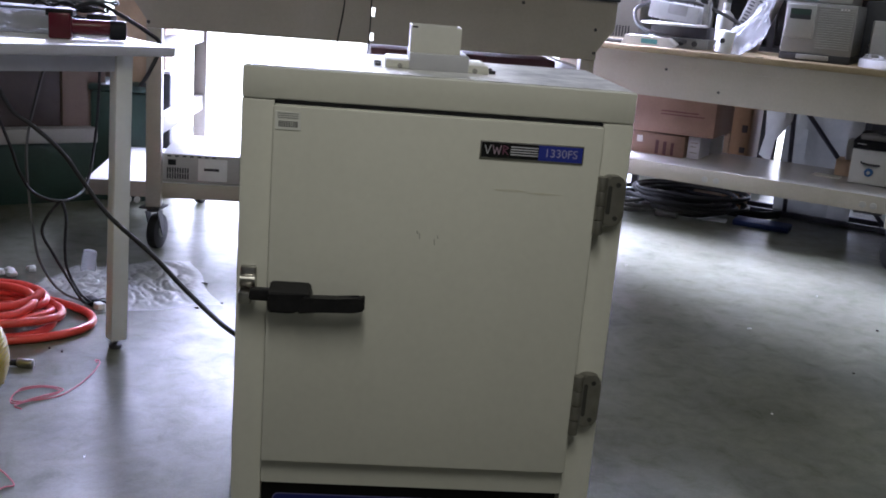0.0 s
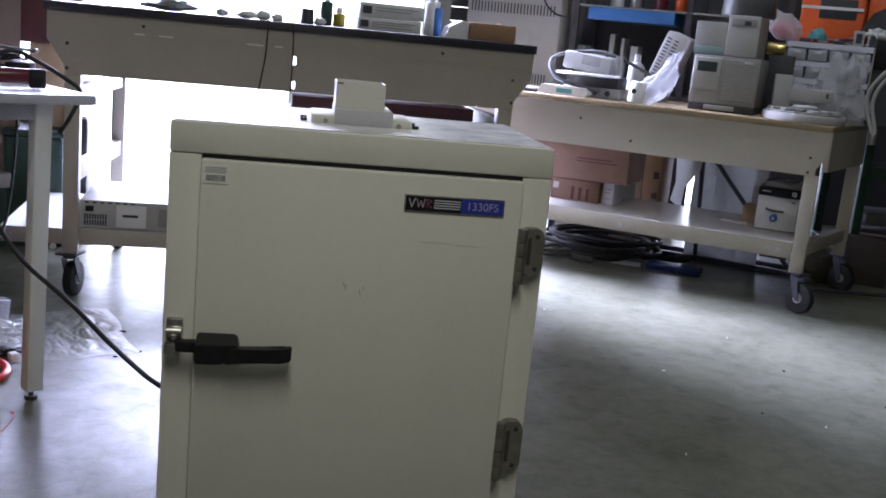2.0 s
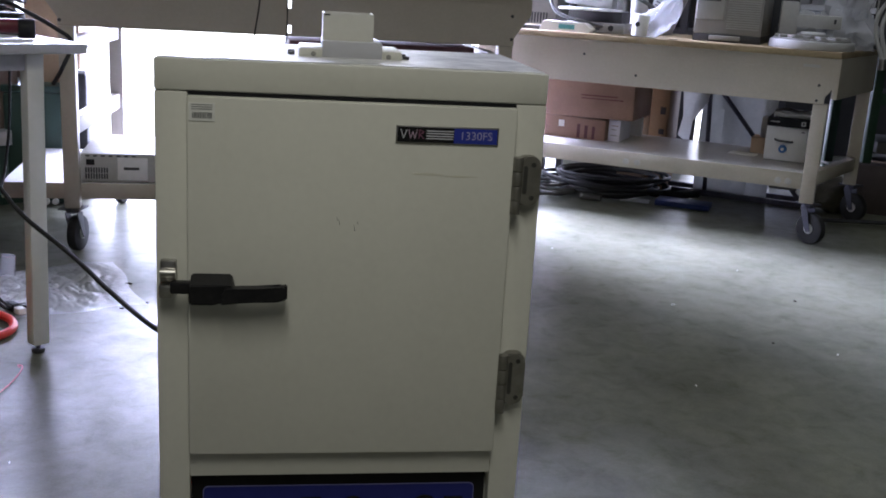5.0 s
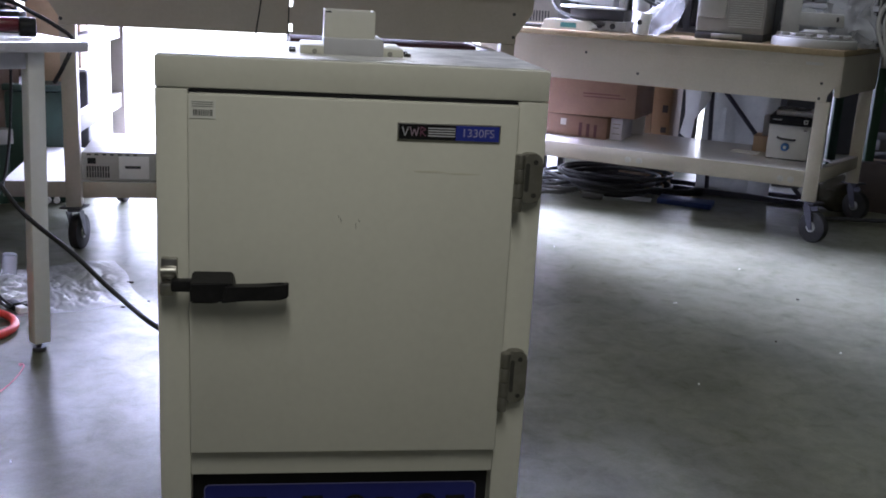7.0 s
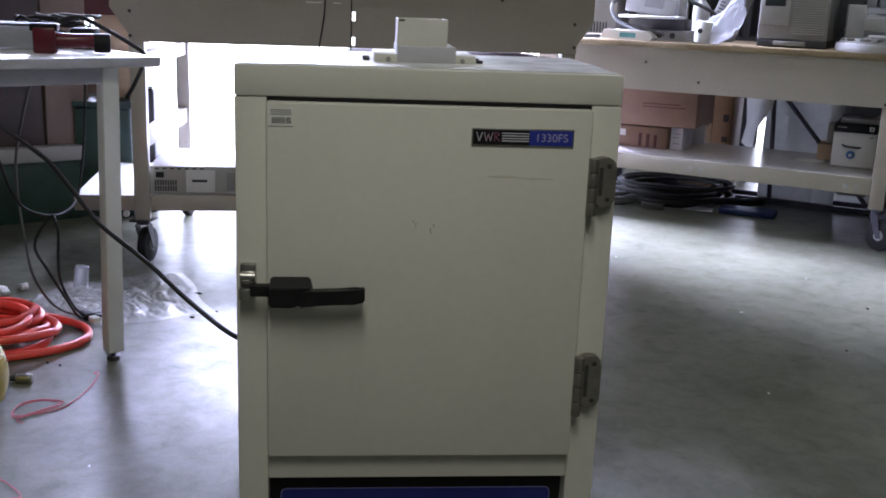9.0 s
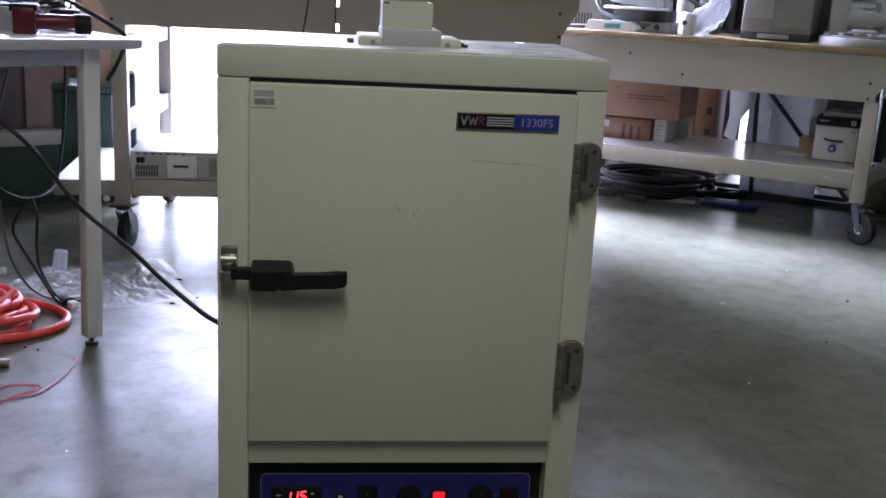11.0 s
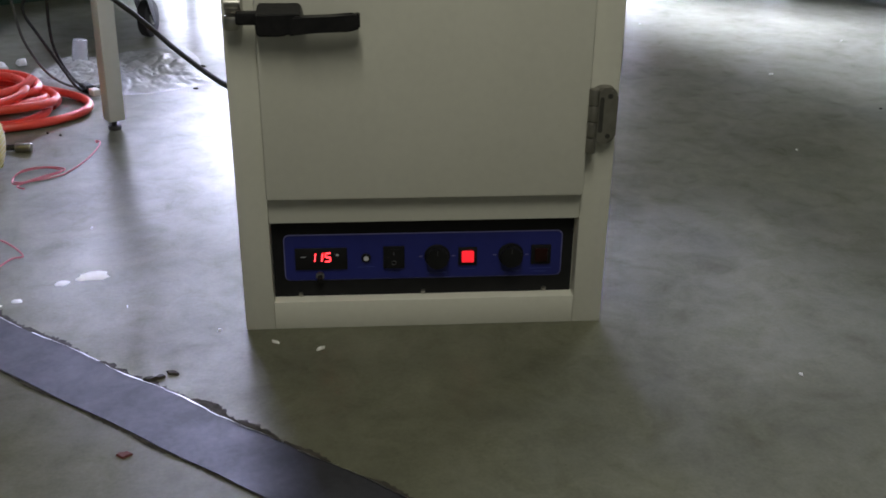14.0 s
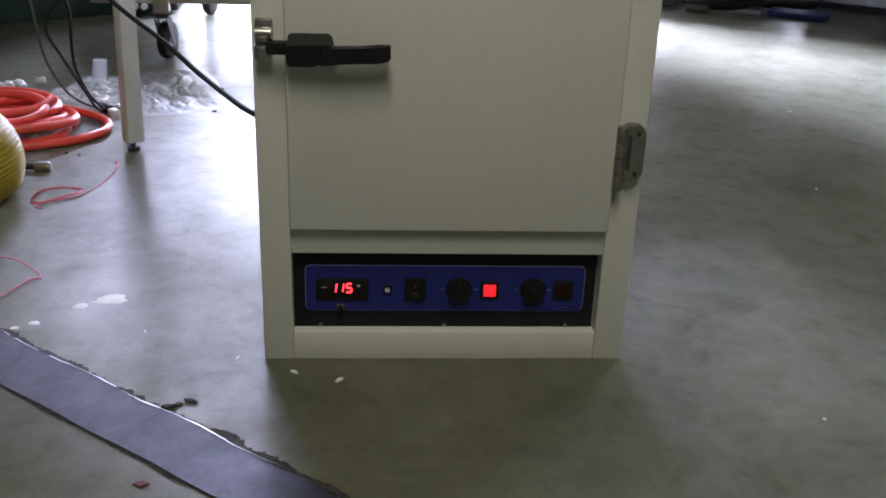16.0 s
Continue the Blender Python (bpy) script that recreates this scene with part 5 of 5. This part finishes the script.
solid("dark_bag", sack(B(), 0.24, 0.22, 0.18, 3.9, 24), M_OLIVE, "dark olive sack on the floor in the shade", "bag", under_right(-0.02, 0.88))


# ---- green cart ----
def make_green_cart():
    c = thing("steel_cart", T_R @ pose(0.09, 1.0, 0, 0, 0, 25), "green painted steel cart on rubber casters", "cart")
    for x in (0.0, 0.75):
        for y in (0.0, 0.5):
            part("post", bx(B(), x, x + 0.05, y, y + 0.05, 0.15, 1.5, 0.004), M_GREENFRAME, c)
            caster(c, x + 0.025, y + 0.025, 0.15, r=0.062, turn=60)
    for z in (0.17, 0.60, 1.0):
        sh = part("deck", bx(B(), 0.0, 0.80, 0.0, 0.55, z, z + 0.012), M_DARK if z > 0.2 else M_GREY, c)
        part("deck_edge", bx(B(), 0.05, 0.75, -0.002, 0.012, z - 0.03, z + 0.03), M_GREENFRAME, sh)
    for z in (0.19, 0.30):
        part("pale_bale", bx(B(), 0.10, 0.6, 0.08, 0.4, z, z + 0.07, 0.02), M_CABLEGREY, c)


make_green_cart()
for dx, dz, du in ((0.0, 0.0, 0.0), (0.008, -0.032, 0.026)):
    way = [(0.11 + du, 0.992, 1.34), (0.20 + dx, 0.80, 1.33), (0.21 + dx, 0.45, 1.24 + dz), (0.128 + dx, 0.30, 1.13 + dz), (0.075 + du, 0.30, 1.044 + dz / 2), (0.070 + du, 0.30, 0.957), (0.109 + du * 0.6, 0.30, 0.854), (0.119, 0.30, 0.825)]
    solid("grey_hose", tube(B(), spline(way, 8), 0.0095, 10), M_PALE, "pale grey hose hanging on the green cart", "hose", T_R, "hoses")
solid("hose_clamp", cyl(B(), (0.121, 0.30, 0.79), (0.118, 0.30, 0.84), 0.016, n=16, bevel=0.003), M_CHROME, "chrome coupling at the end of the hose", "fitting", T_R)


# ---- floor under the right bench ----
def cable_coil(name, m, rings, r0, rad, mat_, label, spread=0.05, height=0.05, seed=1):
    rnd = random.Random(seed)
    t = thing(name, m, label, "cable")
    for k in range(rings):
        cx, cy, rr = rnd.uniform(-spread, spread), rnd.uniform(-spread, spread) * 0.7, r0 * rnd.uniform(0.72, 1.12)
        ph, z0 = rnd.uniform(0, 6.28), rad + height * k / rings
        pts = []
        for i in range(14):
            a = 6.2832 * i / 14
            q = rr * (1 + 0.10 * math.sin(2 * a + ph) + 0.05 * math.sin(3 * a + 2 * ph))
            pts.append((cx - 0.05 + q * math.cos(a) * 1.12, cy + q * math.sin(a), z0 + 0.012 * math.sin(a + ph) + 0.012))
        part("loop", tube(B(), spline(pts, 4, True), rad, 8, True), mat_, t)
    return t


cable_coil("cable_coil", pose(1.64, 3.62, 0, 0, 0, -32), 11, 0.25, 0.0105, M_RUBBER, "coiled dark grey cable on the floor under the bench", 0.07, 0.10, 3)
cable_coil("cable_coil", pose(1.30, 3.52, 0, 0, 0, -20), 4, 0.14, 0.0095, M_CABLEGREY, "small coil of grey cable on the floor", 0.05, 0.05, 8)
solid("cable_end", tube(B(), spline([(1.82, 3.52, 0.03), (1.92, 3.47, 0.03), (2.0, 3.48, 0.03), (2.09, 3.52, 0.03)]), 0.022, 10), M_RUBBER, "dark cable end on the floor", "cable")
solid("cable_connector", cyl(B(), (1.40, 3.42, 0.03), (1.50, 3.37, 0.03), 0.026, n=16, bevel=0.004), M_CABLEGREY, "grey cable connector on the floor", "connector")
solid("blue_mat", bx(B(), -0.02, 0.26, 0, 0.14, 0, 0.028, 0.006), M_BLUEMAT, "blue folded mat on the floor by the bench", "mat", pose(1.80, 3.33, 0, 0, 0, -30))
solid("white_card", bx(B(), 0, 0.15, 0, 0.10, 0, 0.003), M_PAPER, "white card lying on the floor", "card", pose(1.62, 3.42, 0.0, 0, 0, -24))
solid("steel_bar", tube(B(), [Vector((2.45, 2.95, 0.03)), Vector((2.95, 2.9, 0.03))], 0.010, 8), M_DARK, "dark bar lying on the floor beside the bench", "bar")


# ---- left: store behind the table ----
lb = thing("low_bench", pose(-2.213, 2.412, 0, 0, 0, 32), "low dark green bench with a grey edge", "bench")
part("green_front", bx(B(), 0, 1.05, 0.02, 0.6, 0.0, 0.27, 0.004), M_GREEN, lb)
part("pale_edge", bx(B(), -0.01, 1.06, -0.01, 0.62, 0.271, 0.335, 0.004), M_GREY, lb, "grey painted edge board")
T_L = pose(-2.213, 2.412, 0.3355, 0, 0, 32)
carton("brown_crate", T_L @ pose(0.36, 0.06, 0), 0.56, 0.45, 0.86, M_DARKBROWN, "tall dark brown box on the low bench", tape=False)
carton("carton", T_L @ pose(0.925, 0.05, 0), 0.19, 0.42, 0.95, M_DIMBOARD, "tall grey-brown cardboard box on the low bench", tape=False)
gb = thing("green_bin", pose(-1.35, 2.99, 0, 0, 0, 4), "dark green plastic bin with a black bag", "bin")
part("body", bx(B(), 0, 0.25, 0, 0.3, 0, 0.50, 0.02), M_GREEN, gb)
part("lid", bx(B(), -0.005, 0.255, -0.01, 0.31, 0.50, 0.53, 0.008), M_GREEN, gb)
db = thing("dark_bin", pose(-1.115, 3.12, 0, 0, 0, 3), "black waste bin with a white paper on top", "bin")
part("body", bx(B(), 0, 0.095, 0, 0.28, 0, 0.58, 0.015), M_DARK, db)
part("paper", bx(B(), 0.0, 0.09, 0.0, 0.26, 0.5805, 0.592), M_PAPER, db)
carton("carton", pose(-1.54, 3.40, 0, 0, 0, 3), 0.255, 0.28, 0.80, M_DIMBOARD, "tall grey-brown cardboard box behind the green bin", tape=False)
sb = thing("side_stack", pose(-1.36, 2.70, 0, 0, 0, 3), "tan cardboard stack with a maroon carton on top", "box")
part("tan_lower", bx(B(), 0.10, 0.33, 0.45, 0.7, 0.0, 0.90, 0.004), M_CARTONLIGHT, sb)
part("maroon_upper", bx(B(), 0.0, 0.32, 0.44, 0.72, 0.901, 1.115, 0.004), M_MAROON, sb, "maroon carton")
part("pale_top", bx(B(), -0.06, 0.33, 0.43, 0.73, 1.116, 1.22, 0.004), M_WHITE, sb)


# ---- things on the work table ----
dr = thing("power_tool", pose(-0.90, 1.20, 0.859, 0, 0, 8), "dark red and black hand tool lying on the table", "tool")
part("body", cyl(B(), (-0.03, 0.0, 0.032), (0.10, 0.02, 0.034), 0.021, 0.019, n=20, bevel=0.003), M_RED, dr)
part("nose", cyl(B(), (0.075, 0.016, 0.028), (0.118, 0.022, 0.028), 0.026, n=22, bevel=0.005), M_BLACK, dr)
part("grip", bx(B(), -0.075, -0.018, -0.035, 0.02, 0.0, 0.068, 0.006), M_RED, dr)
part("pack", bx(B(), -0.082, -0.012, -0.03, 0.03, 0.058, 0.078, 0.004), M_BLACK, dr)
tb = thing("plastic_tub", pose(-1.20, 1.25, 0.859, 0, 0, 12), "clear plastic tub of green and pale packets", "tub")
part("tub", bx(B(), 0, 0.25, 0, 0.16, 0, 0.065, 0.006), M_CLEAR, tb)
part("rim", bx(B(), -0.006, 0.256, -0.006, 0.166, 0.065, 0.071, 0.002), M_CABLEGREY, tb)
for k, mm in enumerate((M_GREENFRAME, M_PAPER, M_TEAL)):
    part("packet", sack(B(), 0.08, 0.1, 0.05, 2.2 + k, 14), mm, tb).location = (0.045 + 0.08 * k, 0.08, 0.006)
rnd = random.Random(5)
heap = thing("cable_heap", pose(-0.96, 1.42, 0.859), "heap of black cables on the work table", "cable")
for k in range(9):
    cx, cy, q = rnd.uniform(-0.10, 0.03), rnd.uniform(-0.02, 0.05), rnd.uniform(0.05, 0.10)
    ph, turns = rnd.uniform(0, 6.28), rnd.uniform(0.7, 1.4)
    p = [(cx + q * 1.2 * math.cos(ph + 6.2832 * turns * i / 9), cy + q * 0.6 * math.sin(ph + 6.2832 * turns * i / 9), 0.008 + 0.009 * k + 0.016 * abs(math.sin(1.7 * i + k))) for i in range(10)]
    part("cable", tube(B(), spline(p, 6), rnd.choice((0.0035, 0.0045, 0.0055)), 8), M_RUBBER if k % 4 else M_CABLEGREY, heap)
part("adapter", bx(B(), 0.03, 0.10, -0.05, 0.03, 0.0, 0.06, 0.008), M_BLACK, heap)
solid("black_hose", tube(B(), spline([(-0.96, 1.34, 0.93), (-0.90, 1.36, 0.95), (-0.84, 1.40, 0.92), (-0.775, 1.45, 0.875), (-0.735, 1.44, 0.84), (-0.755, 1.40, 0.77), (-0.79, 1.44, 0.72)], 8), 0.0062, 10), M_RUBBER, "thick black hose over the table edge", "hose")

# ---- cables round the table ----
solid("floor_cable", tube(B(), spline([(-1.25, 1.06, 0.88), (-1.12, 0.965, 0.872), (-1.06, 0.955, 0.80), (-1.009, 0.97, 0.695), (-0.953, 0.97, 0.652), (-0.879, 0.94, 0.601), (-0.816, 0.90, 0.538), (-0.737, 0.84, 0.466), (-0.611, 0.74, 0.401), (-0.501, 0.62, 0.347), (-0.38, 0.46, 0.316), (-0.31, 0.45, 0.302), (-0.25, 0.412, 0.30)], 10), 0.0058, 10), M_RUBBER, "black power cable from the table to the oven", "cable")
solid("hanging_cable", tube(B(), spline([(-0.98, 1.20, 0.80), (-0.993, 1.18, 0.762), (-1.04, 1.2, 0.601), (-1.047, 1.2, 0.491), (-1.034, 1.2, 0.329), (-1.023, 1.22, 0.224), (-1.01, 1.35, 0.10), (-0.98, 1.50, 0.02), (-0.93, 1.56, 0.008), (-0.88, 1.53, 0.02), (-0.86, 1.42, 0.12), (-0.853, 1.36, 0.204)], 8), 0.0038, 8), M_CABLEGREY, "thin grey cable hanging under the table", "cable", None, "table cables")
solid("hanging_cable", tube(B(), spline([(-1.12, 1.1, 0.83), (-1.10, 1.12, 0.68), (-1.072, 1.15, 0.562), (-1.059, 1.18, 0.486), (-1.028, 1.2, 0.427), (-0.96, 1.2, 0.409), (-0.93, 1.3, 0.412), (-0.935, 1.42, 0.45), (-0.935, 1.5, 0.58), (-0.924, 1.5, 0.75), (-0.92, 1.5, 0.80)], 8), 0.0042, 8), M_RUBBER, "thin black cable looped under the table", "cable", None, "table cables")
solid("hanging_cable", tube(B(), spline([(-0.955, 1.2, 0.412), (-0.994, 1.2, 0.363), (-1.009, 1.2, 0.313), (-0.985, 1.22, 0.247), (-0.965, 1.32, 0.13), (-0.963, 1.45, 0.03), (-0.955, 1.53, 0.012), (-0.90, 1.52, 0.01), (-0.86, 1.55, 0.01)], 8), 0.0042, 8), M_RUBBER, "thin black cable trailing to the floor", "cable", None, "table cables")
solid("hanging_cable", tube(B(), spline([(-0.955, 1.2, 0.412), (-0.943, 1.2, 0.363), (-0.953, 1.22, 0.276), (-0.965, 1.28, 0.19), (-0.965, 1.40, 0.08), (-0.955, 1.5, 0.015)], 8), 0.0042, 8), M_RUBBER, "thin black cable trailing to the floor", "cable", None, "table cables")
pg = thing("plug", pose(-0.955, 1.515, 0.0, 0, 0, -50), "black and white plug lying on the floor", "plug")
part("body", bx(B(), -0.03, 0.02, -0.014, 0.014, 0, 0.026, 0.005), M_BLACK, pg)
part("pale_end", bx(B(), 0.03, 0.065, -0.013, 0.013, 0, 0.022, 0.004), M_PAPER, pg)


# ---- floor clutter on the left ----
def make_hose_coil():
    t = thing("air_hose", pose(-1.13, 1.29, 0), "orange-red rubber air hose coiled on the floor", "hose")
    pts = []
    turns, n = 7, 16
    for k in range(turns * n + 1):
        a = 6.2832 * k / n
        f = k / n
        q = 0.155 + 0.035 * math.sin(f * 2.3 + 0.6) + 0.02 * math.sin(f * 5.1)
        cx, cy = 0.05 * math.sin(f * 1.9) - 0.03, 0.045 * math.cos(f * 2.6)
        pts.append((cx - 0.05 + q * math.cos(a) * 1.12, cy + q * math.sin(a) * 0.80, 0.012 + 0.0115 * f + 0.008 * math.sin(a * 2 + f) * min(1, f)))
    part("coil", tube(B(), spline(pts, 3), 0.0125, 12), M_HOSE, t)
    pts = [(-0.3, 0.22, 0.014), (-0.1, 0.22, 0.03), (0.06, 0.19, 0.02), (0.19, 0.11, 0.014), (0.225, 0.0, 0.014), (0.16, -0.10, 0.014), (0.02, -0.17, 0.014), (-0.16, -0.20, 0.014), (-0.4, -0.15, 0.014)]
    part("outer_loop", tube(B(), spline(pts, 8), 0.0125, 12), M_HOSE, t)
    part("brass_end", cyl(B(), (-0.20, 0.17, 0.085), (-0.13, 0.20, 0.105), 0.018, 0.014, n=16, bevel=0.002), M_OLIVE, t)


make_hose_coil()


def make_yellow_coil():
    t = thing("recoil_hose", pose(-1.100, 0.785, 0, 6, -8, 10), "yellow spiral recoil air hose standing on the floor", "hose")
    pts = []
    for k in range(19 * 14 + 1):
        a = 6.2832 * k / 14
        f = k / (19 * 14)
        q = 0.088 + 0.050 * math.sin(math.pi * min(1, 0.15 + f * 0.9))
        pts.append(Vector((q * math.cos(a), q * math.sin(a), 0.012 + 0.22 * f)))
    part("coil", tube(B(), pts, 0.0078, 8), M_YELLOW, t)


make_yellow_coil()
ft = thing("hose_fitting", pose(-1.03, 0.975, 0.012, 0, 0, -4), "steel and black quick coupling on the floor", "fitting")
part("collar", cyl(B(), (0.02, 0, 0), (0.062, 0, 0), 0.0125, n=20, bevel=0.003), M_CHROME, ft)
part("tail", cyl(B(), (-0.05, 0, -0.003), (0.02, 0, 0), 0.008, n=16), M_RUBBER, ft)
solid("pink_wire", tube(B(), spline([(-0.814, 1.02, 0.006), (-0.822, 1.035, 0.006), (-0.806, 1.02, 0.006), (-0.808, 0.931, 0.004), (-0.827, 0.835, 0.004), (-0.859, 0.776, 0.004), (-0.944, 0.743, 0.004), (-0.951, 0.812, 0.006), (-0.904, 0.841, 0.006), (-0.847, 0.823, 0.006), (-0.886, 0.775, 0.007), (-0.942, 0.728, 0.005), (-0.952, 0.79, 0.008), (-0.9, 0.83, 0.008), (-0.85, 0.80, 0.008), (-0.93, 0.725, 0.004), (-0.911, 0.70, 0.004)], 6), 0.0017, 6), M_PINK, "loop of thin pink wire on the floor", "wire", None, "pink wires")
solid("pink_wire", tube(B(), spline([(-0.98, 0.43, 0.004), (-0.918, 0.424, 0.004), (-0.863, 0.397, 0.004), (-0.805, 0.328, 0.004), (-0.824, 0.31, 0.004), (-0.856, 0.238, 0.004), (-0.92, 0.2, 0.004)], 6), 0.0017, 6), M_PINK, "thin pink wire on the floor", "wire", None, "pink wires")
solid("plastic_film", crumple(B(), 0.40, 0.54, 0.040, 80, 2.1), M_FILM, "crumpled clear plastic film on the floor", "film", pose(-0.84, 1.76, 0, 0, 0, 20), "floor plastic")
solid("plastic_film", crumple(B(), 0.32, 0.34, 0.060, 70, 7.9), M_FILM, "crumpled clear plastic film on the floor", "film", pose(-1.02, 1.72, 0, 0, 0, -15), "floor plastic")
solid("white_bottle", cyl(B(), (0, 0, 0), (0.01, 0.0, 0.085), 0.027, 0.024, n=18, bevel=0.006), M_BAG, "translucent white plastic tub on the floor", "tub", pose(-1.06, 1.85, 0))
for x, y, s in ((-1.31, 1.80, 1.0), (-1.25, 1.84, 2.7), (-1.36, 1.76, 4.2), (-1.335, 1.78, 6.1), (-1.29, 1.77, 8.3), (-1.385, 1.79, 9.2)):
    solid("foam_scrap", sack(B(), 0.038, 0.034, 0.024, s, 14), M_PAPER, "white foam scrap on the floor", "scrap", pose(x, y, 0), "foam scraps")


# ---- floor details ----
def make_strip():
    """A steel cover strip let into the floor, with a ragged joint along one edge."""
    ang = -37.5
    t = thing("floor_strip", pose(-0.466, -0.168, 0, 0, 0, ang), "steel cover strip let into the concrete floor", "strip", kind="structure")
    L0, L1, W_ = -1.6, 1.9, 0.108
    bm = B()
    top, bot = [], []
    n = 120
    for k in range(n + 1):
        x = L0 + (L1 - L0) * k / n
        w = 0.006 * noise.noise(Vector((x * 8, 0, 0))) + 0.003 * noise.noise(Vector((x * 29, 4, 0)))
        z = 0.0035 + 0.0008 * noise.noise(Vector((x * 14, 8, 0)))
        top.append((bm.verts.new((x, w, z)), bm.verts.new((x, w, 0.0))))
        bot.append((bm.verts.new((x, -W_ + 0.4 * w, 0.0032)), bm.verts.new((x, -W_ + 0.4 * w, 0.0))))
    for k in range(n):
        bm.faces.new((top[k][0], top[k + 1][0], bot[k + 1][0], bot[k][0]))
        bm.faces.new((top[k][1], top[k + 1][1], top[k + 1][0], top[k][0]))
        bm.faces.new((bot[k][0], bot[k + 1][0], bot[k + 1][1], bot[k][1]))
    part("plate", bm, M_STEEL, t)
    # ribbon of paler steel for the glint where the edge catches light
    bm = B()
    a, b = [], []
    for k in range(n * 2 + 1):
        x = L0 + (L1 - L0) * k / (n * 2)
        w = 0.006 * noise.noise(Vector((x * 8, 0, 0))) + 0.003 * noise.noise(Vector((x * 29, 4, 0)))
        s = max(0.0005, 0.0013 + 0.0028 * noise.noise(Vector((x * 17, 40, 0))))
        a.append(bm.verts.new((x, w - s, 0.0052)))
        b.append(bm.verts.new((x, w + 0.001, 0.0042)))
    for k in range(n * 2):
        if noise.noise(Vector((k * 0.31, 7, 0))) > -0.33:
            bm.faces.new((a[k], a[k + 1], b[k + 1], b[k]))
    part("glint_edge", bm, M_EDGE, t, "bright edge of the strip, its glint put into paler steel")
    rn = random.Random(3)
    for side, base in ((1, 0.001), (-1, -W_ - 0.001)):
        bm = B()
        a, b = [], []
        for k in range(n * 6 + 1):
            x = L0 + (L1 - L0) * k / (n * 6)
            amp = 0.017 if side > 0 else 0.006
            w = max(0.002, amp * (0.55 + 1.3 * noise.noise(Vector((x * 11, 20 * side, 0))) + 0.6 * noise.noise(Vector((x * 60, 3, 0))) + 0.5 * noise.noise(Vector((x * 170, 9, 0)))))
            a.append(bm.verts.new((x, base - side * 0.004, 0.0022)))
            b.append(bm.verts.new((x, base + side * w, 0.0012)))
        for k in range(n * 6):
            bm.faces.new((a[k], a[k + 1], b[k + 1], b[k]))
        part("joint_grit", bm, M_CRUMB, t, "dark broken joint filler")


make_strip()
rn = random.Random(21)


def flake(name, x, y, w, d, h, material, label, category, turn=0.0, group=""):
    bm = B()
    n = 11
    rim = [(math.cos(6.2832 * k / n) * w / 2 * rn.uniform(0.65, 1.1), math.sin(6.2832 * k / n) * d / 2 * rn.uniform(0.65, 1.1)) for k in range(n)]
    lo = [bm.verts.new((px, py, 0.0)) for px, py in rim]
    hi = [bm.verts.new((px * 0.8, py * 0.8, h * rn.uniform(0.7, 1.2))) for px, py in rim]
    bm.faces.new(hi)
    for k in range(n):
        bm.faces.new((lo[k], lo[(k + 1) % n], hi[(k + 1) % n], hi[k]))
    return solid(name, bm, material, label, category, pose(x, y, 0, 0, 0, turn), group)


flake("plaster_splash", -0.645, 0.233, 0.075, 0.05, 0.0012, M_DUST, "dried white plaster splash on the floor", "splash", 15, "splashes")
flake("plaster_splash", -0.695, 0.205, 0.03, 0.025, 0.001, M_DUST, "dried white plaster splash on the floor", "splash", 40, "splashes")
flake("plaster_splash", -0.761, 0.134, 0.025, 0.018, 0.001, M_DUST, "dried white plaster splash on the floor", "splash", 0, "splashes")
flake("plaster_splash", -0.79, 0.115, 0.018, 0.015, 0.001, M_DUST, "dried white plaster splash on the floor", "splash", 0, "splashes")
flake("paint_chip", -0.461, -0.36, 0.026, 0.018, 0.003, M_REDCHIP, "dark red paint spot on the floor", "chip", 10)
flake("concrete_chip", -0.462, -0.158, 0.03, 0.012, 0.006, M_CRUMB, "dark broken chip beside the steel strip", "chip", 12)
flake("concrete_chip", -0.446, -0.150, 0.024, 0.012, 0.004, M_CRUMB, "dark broken chip beside the steel strip", "chip", 30)
flake("concrete_chip", -0.428, -0.139, 0.026, 0.013, 0.004, M_CRUMB, "dark broken chip beside the steel strip", "chip", -20)
for x, y, w in ((-0.186, -0.072, 0.022), (-0.368, 0.002, 0.012), (1.258, 1.646, 0.022), (-0.265, -0.045, 0.018), (-0.70, 0.47, 0.008), (-0.55, 0.10, 0.006), (0.62, -0.2, 0.01), (1.62, 1.15, 0.016), (1.05, 0.9, 0.01), (1.7, 2.1, 0.014), (1.0, 2.4, 0.012)):
    flake("floor_crumb", x, y, w, w * 0.4, 0.003, M_DUST, "pale crumb on the concrete floor", "crumb", rn.uniform(0, 180), "crumbs")
for x, y, w in ((-0.65, 1.81, 0.03), (-0.63, 1.54, 0.02), (-0.56, 1.60, 0.02), (-0.93, 1.1, 0.016), (-0.97, 1.12, 0.014), (1.75, 1.7, 0.014), (1.45, 1.25, 0.01), (1.95, 1.35, 0.012)):
    flake("dark_crumb", x, y, w, w * 0.5, 0.004, M_CRUMB, "dark crumb on the concrete floor", "crumb", rn.uniform(0, 180), "dark crumbs")


# ---- true size: the drawing above is in units of TRUE_SIZE metres ----
done = set()
for o in scene.objects:
    if o.type == "CAMERA":
        continue
    o.location = o.location * TRUE_SIZE
    if o.type == "MESH" and o.data.name not in done:
        done.add(o.data.name)
        o.data.transform(Matrix.Scale(TRUE_SIZE, 4))
